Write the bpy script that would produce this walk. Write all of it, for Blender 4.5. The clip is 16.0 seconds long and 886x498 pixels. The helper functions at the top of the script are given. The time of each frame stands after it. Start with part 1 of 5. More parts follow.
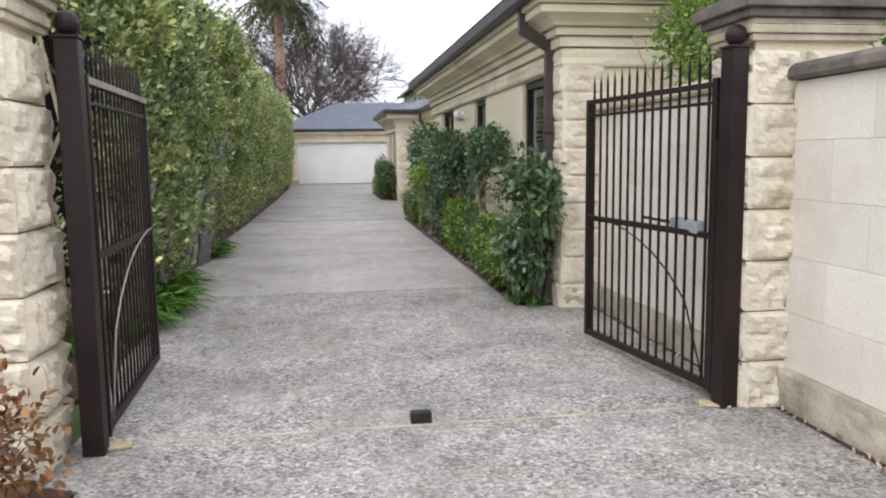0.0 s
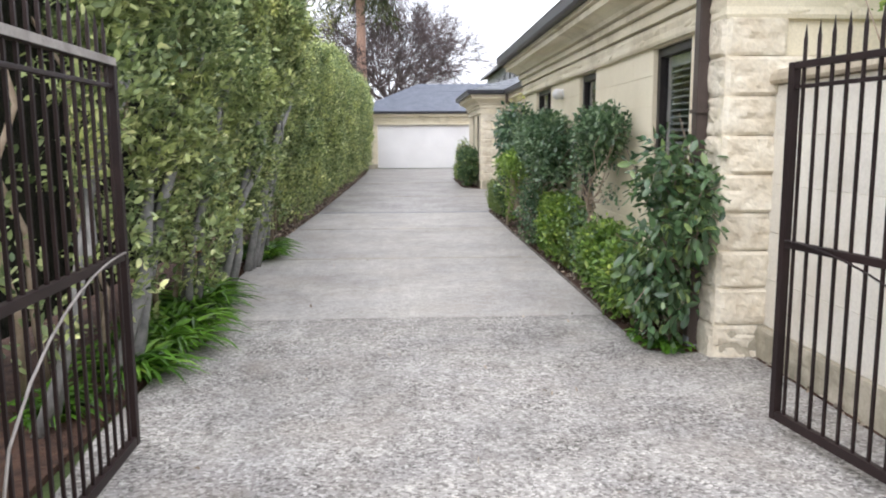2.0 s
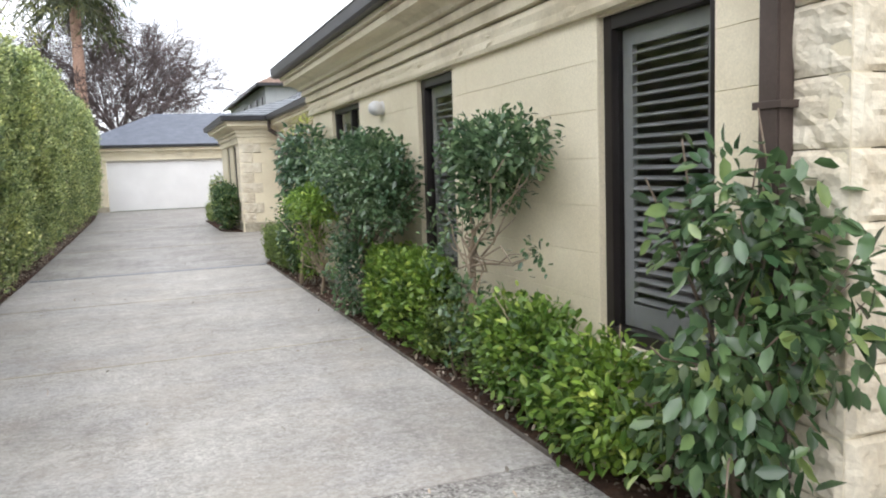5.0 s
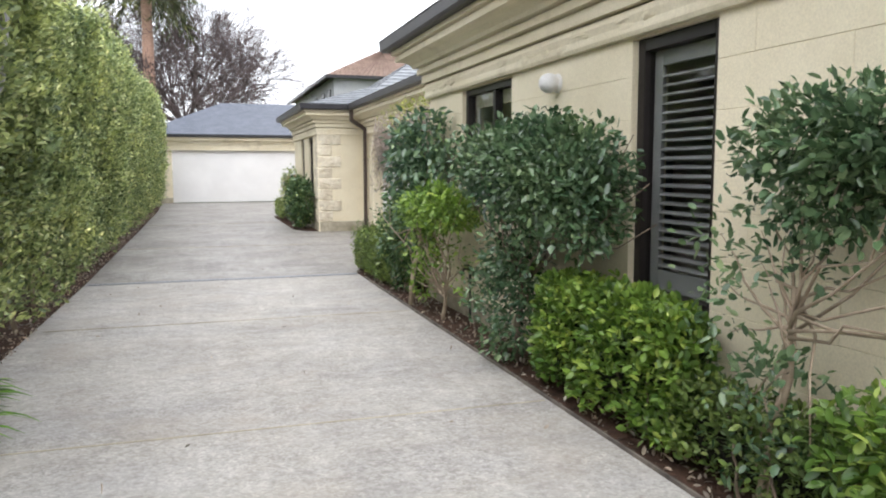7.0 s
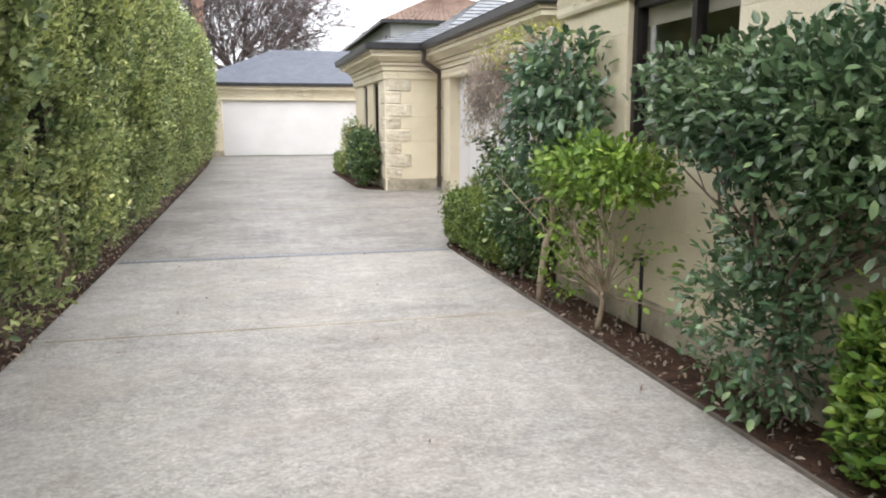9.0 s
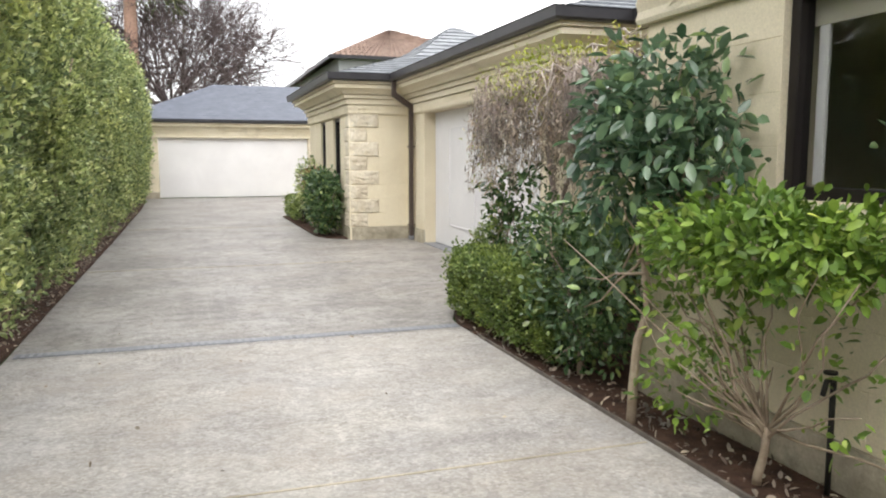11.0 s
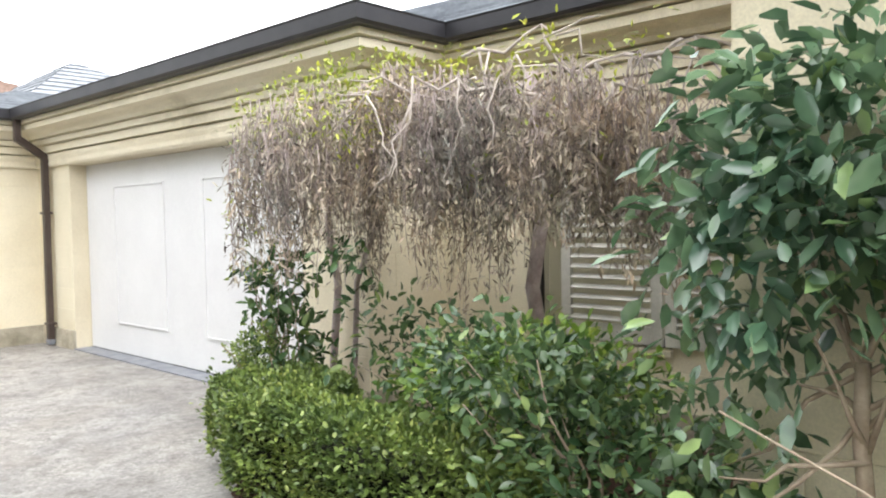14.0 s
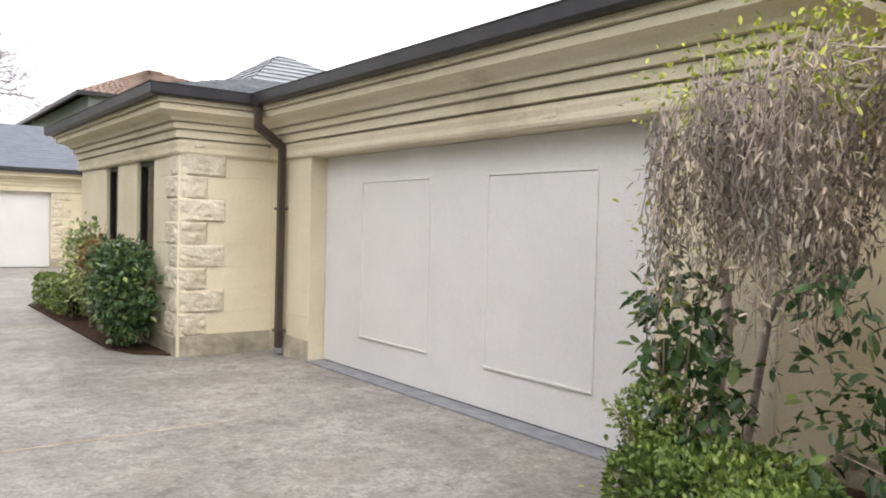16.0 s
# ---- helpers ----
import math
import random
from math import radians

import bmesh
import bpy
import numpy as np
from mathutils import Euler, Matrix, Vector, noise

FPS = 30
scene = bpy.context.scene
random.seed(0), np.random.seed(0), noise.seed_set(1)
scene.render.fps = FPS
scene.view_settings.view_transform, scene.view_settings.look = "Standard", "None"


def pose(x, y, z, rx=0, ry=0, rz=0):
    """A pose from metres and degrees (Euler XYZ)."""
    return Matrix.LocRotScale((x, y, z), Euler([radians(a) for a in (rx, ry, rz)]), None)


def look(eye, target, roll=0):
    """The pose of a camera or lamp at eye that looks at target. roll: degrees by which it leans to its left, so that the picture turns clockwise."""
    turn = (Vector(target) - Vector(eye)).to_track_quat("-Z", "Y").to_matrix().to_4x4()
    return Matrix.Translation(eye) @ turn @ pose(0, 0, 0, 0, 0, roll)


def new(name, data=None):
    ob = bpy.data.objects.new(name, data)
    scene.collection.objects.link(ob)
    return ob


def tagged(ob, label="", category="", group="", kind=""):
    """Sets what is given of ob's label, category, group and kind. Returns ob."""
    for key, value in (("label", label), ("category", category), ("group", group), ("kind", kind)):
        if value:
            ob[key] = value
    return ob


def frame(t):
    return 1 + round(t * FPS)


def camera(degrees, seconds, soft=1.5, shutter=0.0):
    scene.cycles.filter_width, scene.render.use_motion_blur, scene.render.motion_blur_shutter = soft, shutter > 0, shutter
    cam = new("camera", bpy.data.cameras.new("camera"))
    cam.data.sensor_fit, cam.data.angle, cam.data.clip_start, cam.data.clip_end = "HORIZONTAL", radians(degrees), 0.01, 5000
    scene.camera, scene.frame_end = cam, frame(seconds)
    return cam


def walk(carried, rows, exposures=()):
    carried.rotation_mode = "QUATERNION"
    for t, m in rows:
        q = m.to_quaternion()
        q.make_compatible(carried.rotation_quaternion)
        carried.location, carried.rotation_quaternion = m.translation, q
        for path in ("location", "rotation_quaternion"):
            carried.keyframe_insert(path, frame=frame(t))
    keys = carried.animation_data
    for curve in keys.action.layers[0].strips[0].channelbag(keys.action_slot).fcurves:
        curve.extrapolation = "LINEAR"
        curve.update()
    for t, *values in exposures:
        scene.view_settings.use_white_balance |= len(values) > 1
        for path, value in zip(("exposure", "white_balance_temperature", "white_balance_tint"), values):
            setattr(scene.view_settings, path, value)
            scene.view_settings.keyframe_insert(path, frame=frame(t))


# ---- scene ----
cam = camera(60.1, 16.0, soft=2.0)
PATH = [
    (0, (0.425, 0.142, 1.529), (0.721, 2.105, 1.287), -0.7),
    (0.5, (0.482, 0.557, 1.533), (0.659, 2.534, 1.292), -0.3),
    (1, (0.501, 1.061, 1.533), (0.612, 3.043, 1.293), 0.2),
    (1.5, (0.523, 1.607, 1.54), (0.616, 3.588, 1.274), -0.1),
    (2, (0.539, 2.164, 1.57), (0.628, 4.142, 1.287), -0.3),
    (2.5, (0.56, 2.737, 1.568), (0.668, 4.71, 1.261), -0.7),
    (3, (0.603, 3.321, 1.563), (0.797, 5.286, 1.244), -0.6),
    (3.5, (0.607, 3.903, 1.576), (0.921, 5.858, 1.297), -1.4),
    (6, (0.160, 6.45, 1.562), (1.000, 8.256, 1.367), -1.7),
    (6.5, (0.128, 7.06, 1.556), (0.856, 8.912, 1.360), -0.4),
    (7, (0.112, 7.72, 1.555), (0.710, 9.618, 1.345), -0.1),
    (7.5, (0.118, 8.36, 1.545), (0.651, 10.273, 1.316), -0.5),
    (8, (0.100, 9.00, 1.530), (0.627, 10.913, 1.284), -0.1),
    (8.5, (0.105, 9.625, 1.505), (0.633, 11.53, 1.202), 0.1),
    (9, (0.060, 10.15, 1.502), (0.534, 12.066, 1.171), -0.1),
    (11.5, (-0.047, 12.842, 1.55), (0.726, 14.677, 1.369), 0.1),
    (12, (-0.009, 13.379, 1.579), (1.215, 14.954, 1.43), 1.5),
    (12.5, (0.036, 13.885, 1.587), (1.519, 15.219, 1.45), 0.4),
    (13, (0.055, 14.423, 1.587), (1.553, 15.742, 1.456), -0.6),
    (13.5, (0.055, 14.983, 1.585), (1.524, 16.337, 1.479), -1.0),
    (14, (0.057, 15.515, 1.59), (1.525, 16.87, 1.511), -1.1),
    (14.5, (0.033, 16.066, 1.598), (1.441, 17.486, 1.547), -1.1),
    (15, (0.006, 16.618, 1.601), (1.338, 18.11, 1.559), -0.7),
    (15.5, (-0.033, 17.168, 1.601), (1.227, 18.721, 1.568), 0.3),
    (16, (-0.087, 17.723, 1.602), (1.127, 19.311, 1.543), 1.4),
]
walk(cam, [(t, look(eye, target, roll)) for t, eye, target, roll in PATH],
     [(0.0, 0.83, 6200, 13), (1.5, 1.18, 6150, 13), (3.5, 1.27, 6200, 11), (6.0, 1.28, 6250, 10), (9.0, 1.4, 6450, 11), (11.3, 1.36, 6600, 9), (12.0, 1.48, 6600, 7), (12.5, 1.86, 6650, 7), (13.3, 1.9, 6050, 8), (14.0, 1.88, 6300, 9), (15.0, 1.5, 6600, 11), (16.0, 1.22, 6600, 12)])

# ---- sky, sun, exposure ----
world = bpy.data.worlds.new("overcast_sky")
scene.world = world
world.use_nodes = True
wn, wl = world.node_tree.nodes, world.node_tree.links
wn.clear()
sky = wn.new("ShaderNodeTexSky")
sky.sky_type, sky.sun_disc = "NISHITA", False
sky.sun_elevation, sky.sun_rotation = radians(48), radians(200)
w_scale = wn.new("ShaderNodeVectorMath")
w_scale.operation, w_scale.inputs[3].default_value = "SCALE", 0.055
w_cloud = wn.new("ShaderNodeTexNoise")
w_cloud.inputs["Scale"].default_value, w_cloud.inputs["Detail"].default_value = 2.2, 6
w_geo = wn.new("ShaderNodeTexCoord")
w_ramp = wn.new("ShaderNodeValToRGB")
w_ramp.color_ramp.elements[0].position, w_ramp.color_ramp.elements[0].color = 0.32, (0.52, 0.54, 0.56, 1)
w_ramp.color_ramp.elements[1].position, w_ramp.color_ramp.elements[1].color = 0.56, (0.98, 0.97, 0.98, 1)
w_mix = wn.new("ShaderNodeMix")
w_mix.data_type = "RGBA"
w_mix.inputs[0].default_value = 0.88
w_bg, w_out = wn.new("ShaderNodeBackground"), wn.new("ShaderNodeOutputWorld")
w_bg.inputs["Strength"].default_value = 1.2
wl.new(sky.outputs[0], w_scale.inputs[0])
wl.new(w_geo.outputs["Generated"], w_cloud.inputs["Vector"])
wl.new(w_cloud.outputs["Fac"], w_ramp.inputs["Fac"])
wl.new(w_scale.outputs[0], w_mix.inputs[6])
wl.new(w_ramp.outputs["Color"], w_mix.inputs[7])
wl.new(w_mix.outputs[2], w_bg.inputs["Color"])
wl.new(w_bg.outputs[0], w_out.inputs["Surface"])
sun = new("sun", bpy.data.lights.new("sun", "SUN"))
sun.data.energy, sun.data.angle, sun.data.color = 0.8, radians(60), (1.0, 0.98, 0.95)
sun.matrix_world = look((-6, -14, 18), (0, 0, 0))


# ---- materials ----
def mat(name, base, rough=0.7, metal=0.0, spec=0.5):
    m = bpy.data.materials.new(name)
    m.use_nodes = True
    b = m.node_tree.nodes["Principled BSDF"]
    b.inputs["Base Color"].default_value = (*base, 1)
    b.inputs["Roughness"].default_value, b.inputs["Metallic"].default_value = rough, metal
    b.inputs["Specular IOR Level"].default_value = spec
    return m, m.node_tree.nodes, m.node_tree.links, b


def noise_node(n, l, scale, detail=4, rough=0.55, stretch=None):
    t = n.new("ShaderNodeTexNoise")
    t.inputs["Scale"].default_value, t.inputs["Detail"].default_value, t.inputs["Roughness"].default_value = scale, detail, rough
    g = n.new("ShaderNodeNewGeometry")
    if stretch:
        mp = n.new("ShaderNodeMapping")
        mp.inputs["Scale"].default_value = stretch
        l.new(g.outputs["Position"], mp.inputs["Vector"])
        l.new(mp.outputs[0], t.inputs["Vector"])
    else:
        l.new(g.outputs["Position"], t.inputs["Vector"])
    return t


def ramp(n, l, source, stops):
    r = n.new("ShaderNodeValToRGB")
    e = r.color_ramp.elements
    while len(e) < len(stops):
        e.new(0.5)
    for k, (p, c) in enumerate(stops):
        e[k].position, e[k].color = p, (*c, 1)
    l.new(source, r.inputs["Fac"])
    return r


def blend(n, l, a, b, fac=0.5, mode="MIX"):
    x = n.new("ShaderNodeMix")
    x.data_type, x.blend_type = "RGBA", mode
    for sock, v in ((x.inputs[0], fac), (x.inputs[6], a), (x.inputs[7], b)):
        if isinstance(v, bpy.types.NodeSocket):
            l.new(v, sock)
        else:
            sock.default_value = v if isinstance(v, (int, float)) else (*v, 1)
    return x.outputs[2]


def bump(n, l, b, height, strength=0.3, dist=0.01):
    k = n.new("ShaderNodeBump")
    k.inputs["Strength"].default_value, k.inputs["Distance"].default_value = strength, dist
    l.new(height, k.inputs["Height"])
    l.new(k.outputs[0], b.inputs["Normal"])


def surface(name, dark, light, rough=0.8, grain=60, patch=1.3, bumps=0.25, dist=0.004, stain=None, stain_scale=0.6, spec=0.3, metal=0.0, piece=0.0, stretch=None):
    """Two scales of variation: patches and grain, with stains of another colour if given."""
    m, n, l, b = mat(name, light, rough, metal, spec)
    p, g = noise_node(n, l, patch, 5, 0.6, stretch), noise_node(n, l, grain, 3, 0.6)
    c = ramp(n, l, p.outputs["Fac"], ((0.3, dark), (0.68, light))).outputs[0]
    gr = ramp(n, l, g.outputs["Fac"], ((0.25, (0.8, 0.8, 0.8)), (0.75, (1.06, 1.06, 1.06)))).outputs[0]
    c = blend(n, l, c, gr, 0.85, "MULTIPLY")
    if stain:
        s = noise_node(n, l, stain_scale, 7, 0.68)
        f = ramp(n, l, s.outputs["Fac"], ((0.53, (0, 0, 0)), (0.72, (0.8, 0.8, 0.8)))).outputs[0]
        c = blend(n, l, c, stain, f)
    if piece:
        o = n.new("ShaderNodeObjectInfo")
        v = ramp(n, l, o.outputs["Random"], ((0, (1 - piece,) * 3), (1, (1 + piece * 0.4,) * 3))).outputs[0]
        c = blend(n, l, c, v, 1.0, "MULTIPLY")
    l.new(c, b.inputs["Base Color"])
    bump(n, l, b, g.outputs["Fac"], bumps, dist)
    return m


def leaf_mat(name, dark, light, tip, rough=0.38, spec=0.45):
    m, n, l, b = mat(name, light, rough, 0, spec)
    g = n.new("ShaderNodeNewGeometry")
    c = ramp(n, l, g.outputs["Random Per Island"], ((0.0, dark), (0.5, light), (0.82, light), (1.0, tip))).outputs[0]
    p = noise_node(n, l, 1.6, 3)
    v = ramp(n, l, p.outputs["Fac"], ((0.3, (0.64, 0.72, 0.68)), (0.7, (1.36, 1.26, 0.98)))).outputs[0]
    p2 = noise_node(n, l, 8.0, 2)
    v2 = ramp(n, l, p2.outputs["Fac"], ((0.3, (0.6, 0.64, 0.6)), (0.7, (1.35, 1.3, 1.15)))).outputs[0]
    c = blend(n, l, blend(n, l, c, v, 1.0, "MULTIPLY"), v2, 1.0, "MULTIPLY")
    l.new(c, b.inputs["Base Color"])
    t = n.new("ShaderNodeBsdfTranslucent")
    l.new(c, t.inputs["Color"])
    mx = n.new("ShaderNodeMixShader")
    mx.inputs[0].default_value = 0.22
    l.new(b.outputs[0], mx.inputs[1])
    l.new(t.outputs[0], mx.inputs[2])
    l.new(mx.outputs[0], n["Material Output"].inputs["Surface"])
    return m


M_STONE = surface("cream_sandstone_block", (0.74, 0.655, 0.48), (0.85, 0.775, 0.60), 0.85, 90, 0.9, 0.2, 0.003, (0.66, 0.58, 0.43), 0.8, piece=0.025)
M_JOINT = surface("stone_joint_mortar", (0.68, 0.60, 0.44), (0.78, 0.70, 0.53), 0.95, 80, 1.5)
M_ROCK = surface("rock_faced_sandstone", (0.62, 0.54, 0.41), (0.80, 0.74, 0.61), 0.9, 35, 5.0, 0.6, 0.012, (0.46, 0.38, 0.27), 3.0, piece=0.07)
M_CORNICE = surface("cornice_sandstone", (0.70, 0.62, 0.45), (0.83, 0.76, 0.60), 0.85, 70, 1.2, 0.25, 0.004, (0.42, 0.36, 0.25), 0.9, stretch=(1, 0.35, 3))
M_WALLPALE = surface("pale_boundary_block", (0.70, 0.65, 0.56), (0.80, 0.76, 0.67), 0.88, 80, 0.8, 0.2, 0.003, (0.58, 0.52, 0.42), 0.7, piece=0.06)
M_CAPDARK = surface("weathered_dark_coping", (0.07, 0.06, 0.055), (0.22, 0.19, 0.16), 0.9, 45, 4.0, 0.5, 0.008)
M_CAP = surface("weathered_stone_coping", (0.34, 0.28, 0.2), (0.60, 0.53, 0.41), 0.9, 45, 3.0, 0.4, 0.006, (0.13, 0.11, 0.09), 2.2)
M_PLINTH = surface("stained_plinth_stone", (0.30, 0.27, 0.20), (0.58, 0.52, 0.41), 0.92, 50, 3.2, 0.4, 0.006, (0.18, 0.17, 0.12), 2.4, piece=0.1)
M_STEEL = surface("dark_brown_painted_steel", (0.012, 0.007, 0.007), (0.026, 0.015, 0.014), 0.5, 120, 3, 0.08, 0.001, spec=0.25)
M_STEEL_WORN = surface("silvered_steel_edge", (0.20, 0.18, 0.165), (0.42, 0.39, 0.36), 0.45, 90, 6, 0.1, 0.001, metal=0.4)
M_GUTTER = surface("charcoal_gutter_paint", (0.022, 0.022, 0.026), (0.045, 0.043, 0.047), 0.4, 100, 2, 0.05, 0.001)
M_PIPE = surface("brown_downpipe_paint", (0.055, 0.040, 0.035), (0.095, 0.072, 0.062), 0.45, 90, 3, 0.06, 0.001)
M_FRAME = surface("dark_bronze_window_frame", (0.012, 0.010, 0.010), (0.026, 0.021, 0.020), 0.35, 110, 3, 0.04, 0.001)
M_SHUTTER = surface("grey_painted_shutter", (0.27, 0.272, 0.278), (0.37, 0.372, 0.378), 0.45, 90, 2, 0.06, 0.001)
M_SHUTTER_PALE = surface("weathered_pale_shutter", (0.55, 0.53, 0.47), (0.74, 0.72, 0.65), 0.65, 80, 4, 0.1, 0.002)
M_DOOR = surface("white_garage_door_paint", (0.74, 0.73, 0.73), (0.83, 0.82, 0.82), 0.55, 130, 0.8, 0.05, 0.001)
M_SLATE = surface("grey_slate_tile", (0.15, 0.16, 0.18), (0.30, 0.32, 0.34), 0.5, 30, 3.5, 0.3, 0.006)
M_SLATE_BLUE = surface("blue_grey_slate_roof", (0.085, 0.097, 0.125), (0.13, 0.145, 0.18), 0.55, 14, 2.5, 0.25, 0.006)
M_TERRA = surface("terracotta_roof_tile", (0.20, 0.13, 0.10), (0.36, 0.26, 0.21), 0.8, 14, 2.0, 0.3, 0.01, (0.2, 0.15, 0.11), 1.5)
M_GREYWALL = surface("grey_rendered_wall", (0.36, 0.37, 0.38), (0.46, 0.47, 0.48), 0.85, 40, 1.0)
M_SOIL = surface("bark_mulch_soil", (0.035, 0.020, 0.014), (0.11, 0.058, 0.038), 0.95, 40, 9, 1.0, 0.03)
M_BARK = surface("grey_brown_bark", (0.10, 0.075, 0.055), (0.26, 0.20, 0.15), 0.9, 60, 12, 0.6, 0.008)
M_BARK_PALE = surface("pale_smooth_bark", (0.28, 0.21, 0.15), (0.44, 0.36, 0.27), 0.85, 60, 12, 0.5, 0.006)
M_BARK_DARK = surface("dark_bare_twig_bark", (0.085, 0.065, 0.066), (0.18, 0.14, 0.138), 0.9, 30, 6, 0.4, 0.01)
M_TWIG = surface("grey_vine_twig", (0.24, 0.185, 0.175), (0.46, 0.385, 0.36), 0.9, 60, 9, 0.4, 0.004)
M_PALMTRUNK = surface("pinkish_palm_trunk", (0.36, 0.21, 0.155), (0.60, 0.40, 0.31), 0.9, 20, 5, 0.5, 0.02, stretch=(1, 1, 6))
# near-black base colour paints in the deep shade between hedge leaves
M_CORE = surface("near_black_hedge_shade", (0.006, 0.007, 0.004), (0.020, 0.020, 0.011), 0.95, 30, 8, 0.8, 0.03)
M_GRASS = surface("rough_grass", (0.035, 0.06, 0.018), (0.09, 0.12, 0.04), 0.95, 30, 1.5, 0.8, 0.03)
M_DRAIN = surface("galvanised_drain_grate", (0.20, 0.21, 0.235), (0.33, 0.34, 0.37), 0.5, 90, 6, 0.2, 0.002, metal=0.15)
M_BLACKPLASTIC = surface("black_rubber", (0.012, 0.011, 0.010), (0.03, 0.027, 0.025), 0.7, 60, 6, 0.2, 0.002)
M_WHITE = surface("white_fitting", (0.68, 0.67, 0.68), (0.82, 0.81, 0.82), 0.4, 60, 5, 0.05, 0.001)
M_CARD = surface("split_timber_wedge", (0.42, 0.33, 0.2), (0.6, 0.5, 0.33), 0.8, 60, 12, 0.3, 0.003)
M_ROOM = surface("dim_room_plaster", (0.40, 0.36, 0.32), (0.52, 0.48, 0.43), 0.9, 30, 1)
M_BLIND = surface("pale_roller_blind", (0.50, 0.46, 0.38), (0.62, 0.58, 0.5), 0.8, 80, 2)
L_HEDGE = leaf_mat("hedge_leaf", (0.065, 0.105, 0.05), (0.38, 0.455, 0.235), (0.78, 0.82, 0.55))
L_BOX = leaf_mat("box_hedge_leaf", (0.055, 0.095, 0.03), (0.185, 0.26, 0.085), (0.40, 0.47, 0.18))
L_BRIGHT = leaf_mat("bright_new_leaf", (0.055, 0.12, 0.03), (0.165, 0.275, 0.06), (0.42, 0.53, 0.15))
L_YOUNG = leaf_mat("yellow_green_leaf", (0.08, 0.155, 0.035), (0.225, 0.36, 0.08), (0.46, 0.58, 0.18))
L_CAMELLIA = leaf_mat("camellia_leaf", (0.045, 0.092, 0.055), (0.125, 0.205, 0.132), (0.26, 0.36, 0.24), 0.26, 0.65)
L_BIG = leaf_mat("large_glossy_leaf", (0.055, 0.115, 0.08), (0.155, 0.25, 0.185), (0.30, 0.43, 0.22), 0.22, 0.85)
L_DROOP = leaf_mat("drooping_leaf", (0.036, 0.08, 0.042), (0.105, 0.178, 0.098), (0.27, 0.35, 0.14), 0.27, 0.65)
M_STEM = surface("grey_hedge_stem", (0.13, 0.13, 0.125), (0.30, 0.29, 0.275), 0.9, 60, 9, 0.5, 0.006)
L_STRAP = leaf_mat("strap_leaf", (0.03, 0.085, 0.012), (0.11, 0.25, 0.03), (0.24, 0.40, 0.08), 0.35)
L_TREE = leaf_mat("far_tree_leaf", (0.08, 0.09, 0.045), (0.19, 0.20, 0.10), (0.34, 0.34, 0.18), 0.5)
L_PALM = leaf_mat("palm_frond_leaf", (0.025, 0.035, 0.015), (0.07, 0.085, 0.035), (0.14, 0.14, 0.06))
L_VINE = leaf_mat("vine_young_leaf", (0.22, 0.26, 0.04), (0.42, 0.47, 0.08), (0.60, 0.62, 0.14))
L_DRY = leaf_mat("dry_hanging_tendril", (0.17, 0.135, 0.15), (0.46, 0.395, 0.425), (0.64, 0.58, 0.60), 0.85, 0.08)
M_VINEWOOD = surface("pale_vine_wood", (0.34, 0.28, 0.25), (0.62, 0.55, 0.49), 0.9, 60, 9, 0.4, 0.004)
L_RED = leaf_mat("russet_leaf", (0.10, 0.045, 0.02), (0.24, 0.11, 0.05), (0.36, 0.2, 0.1))


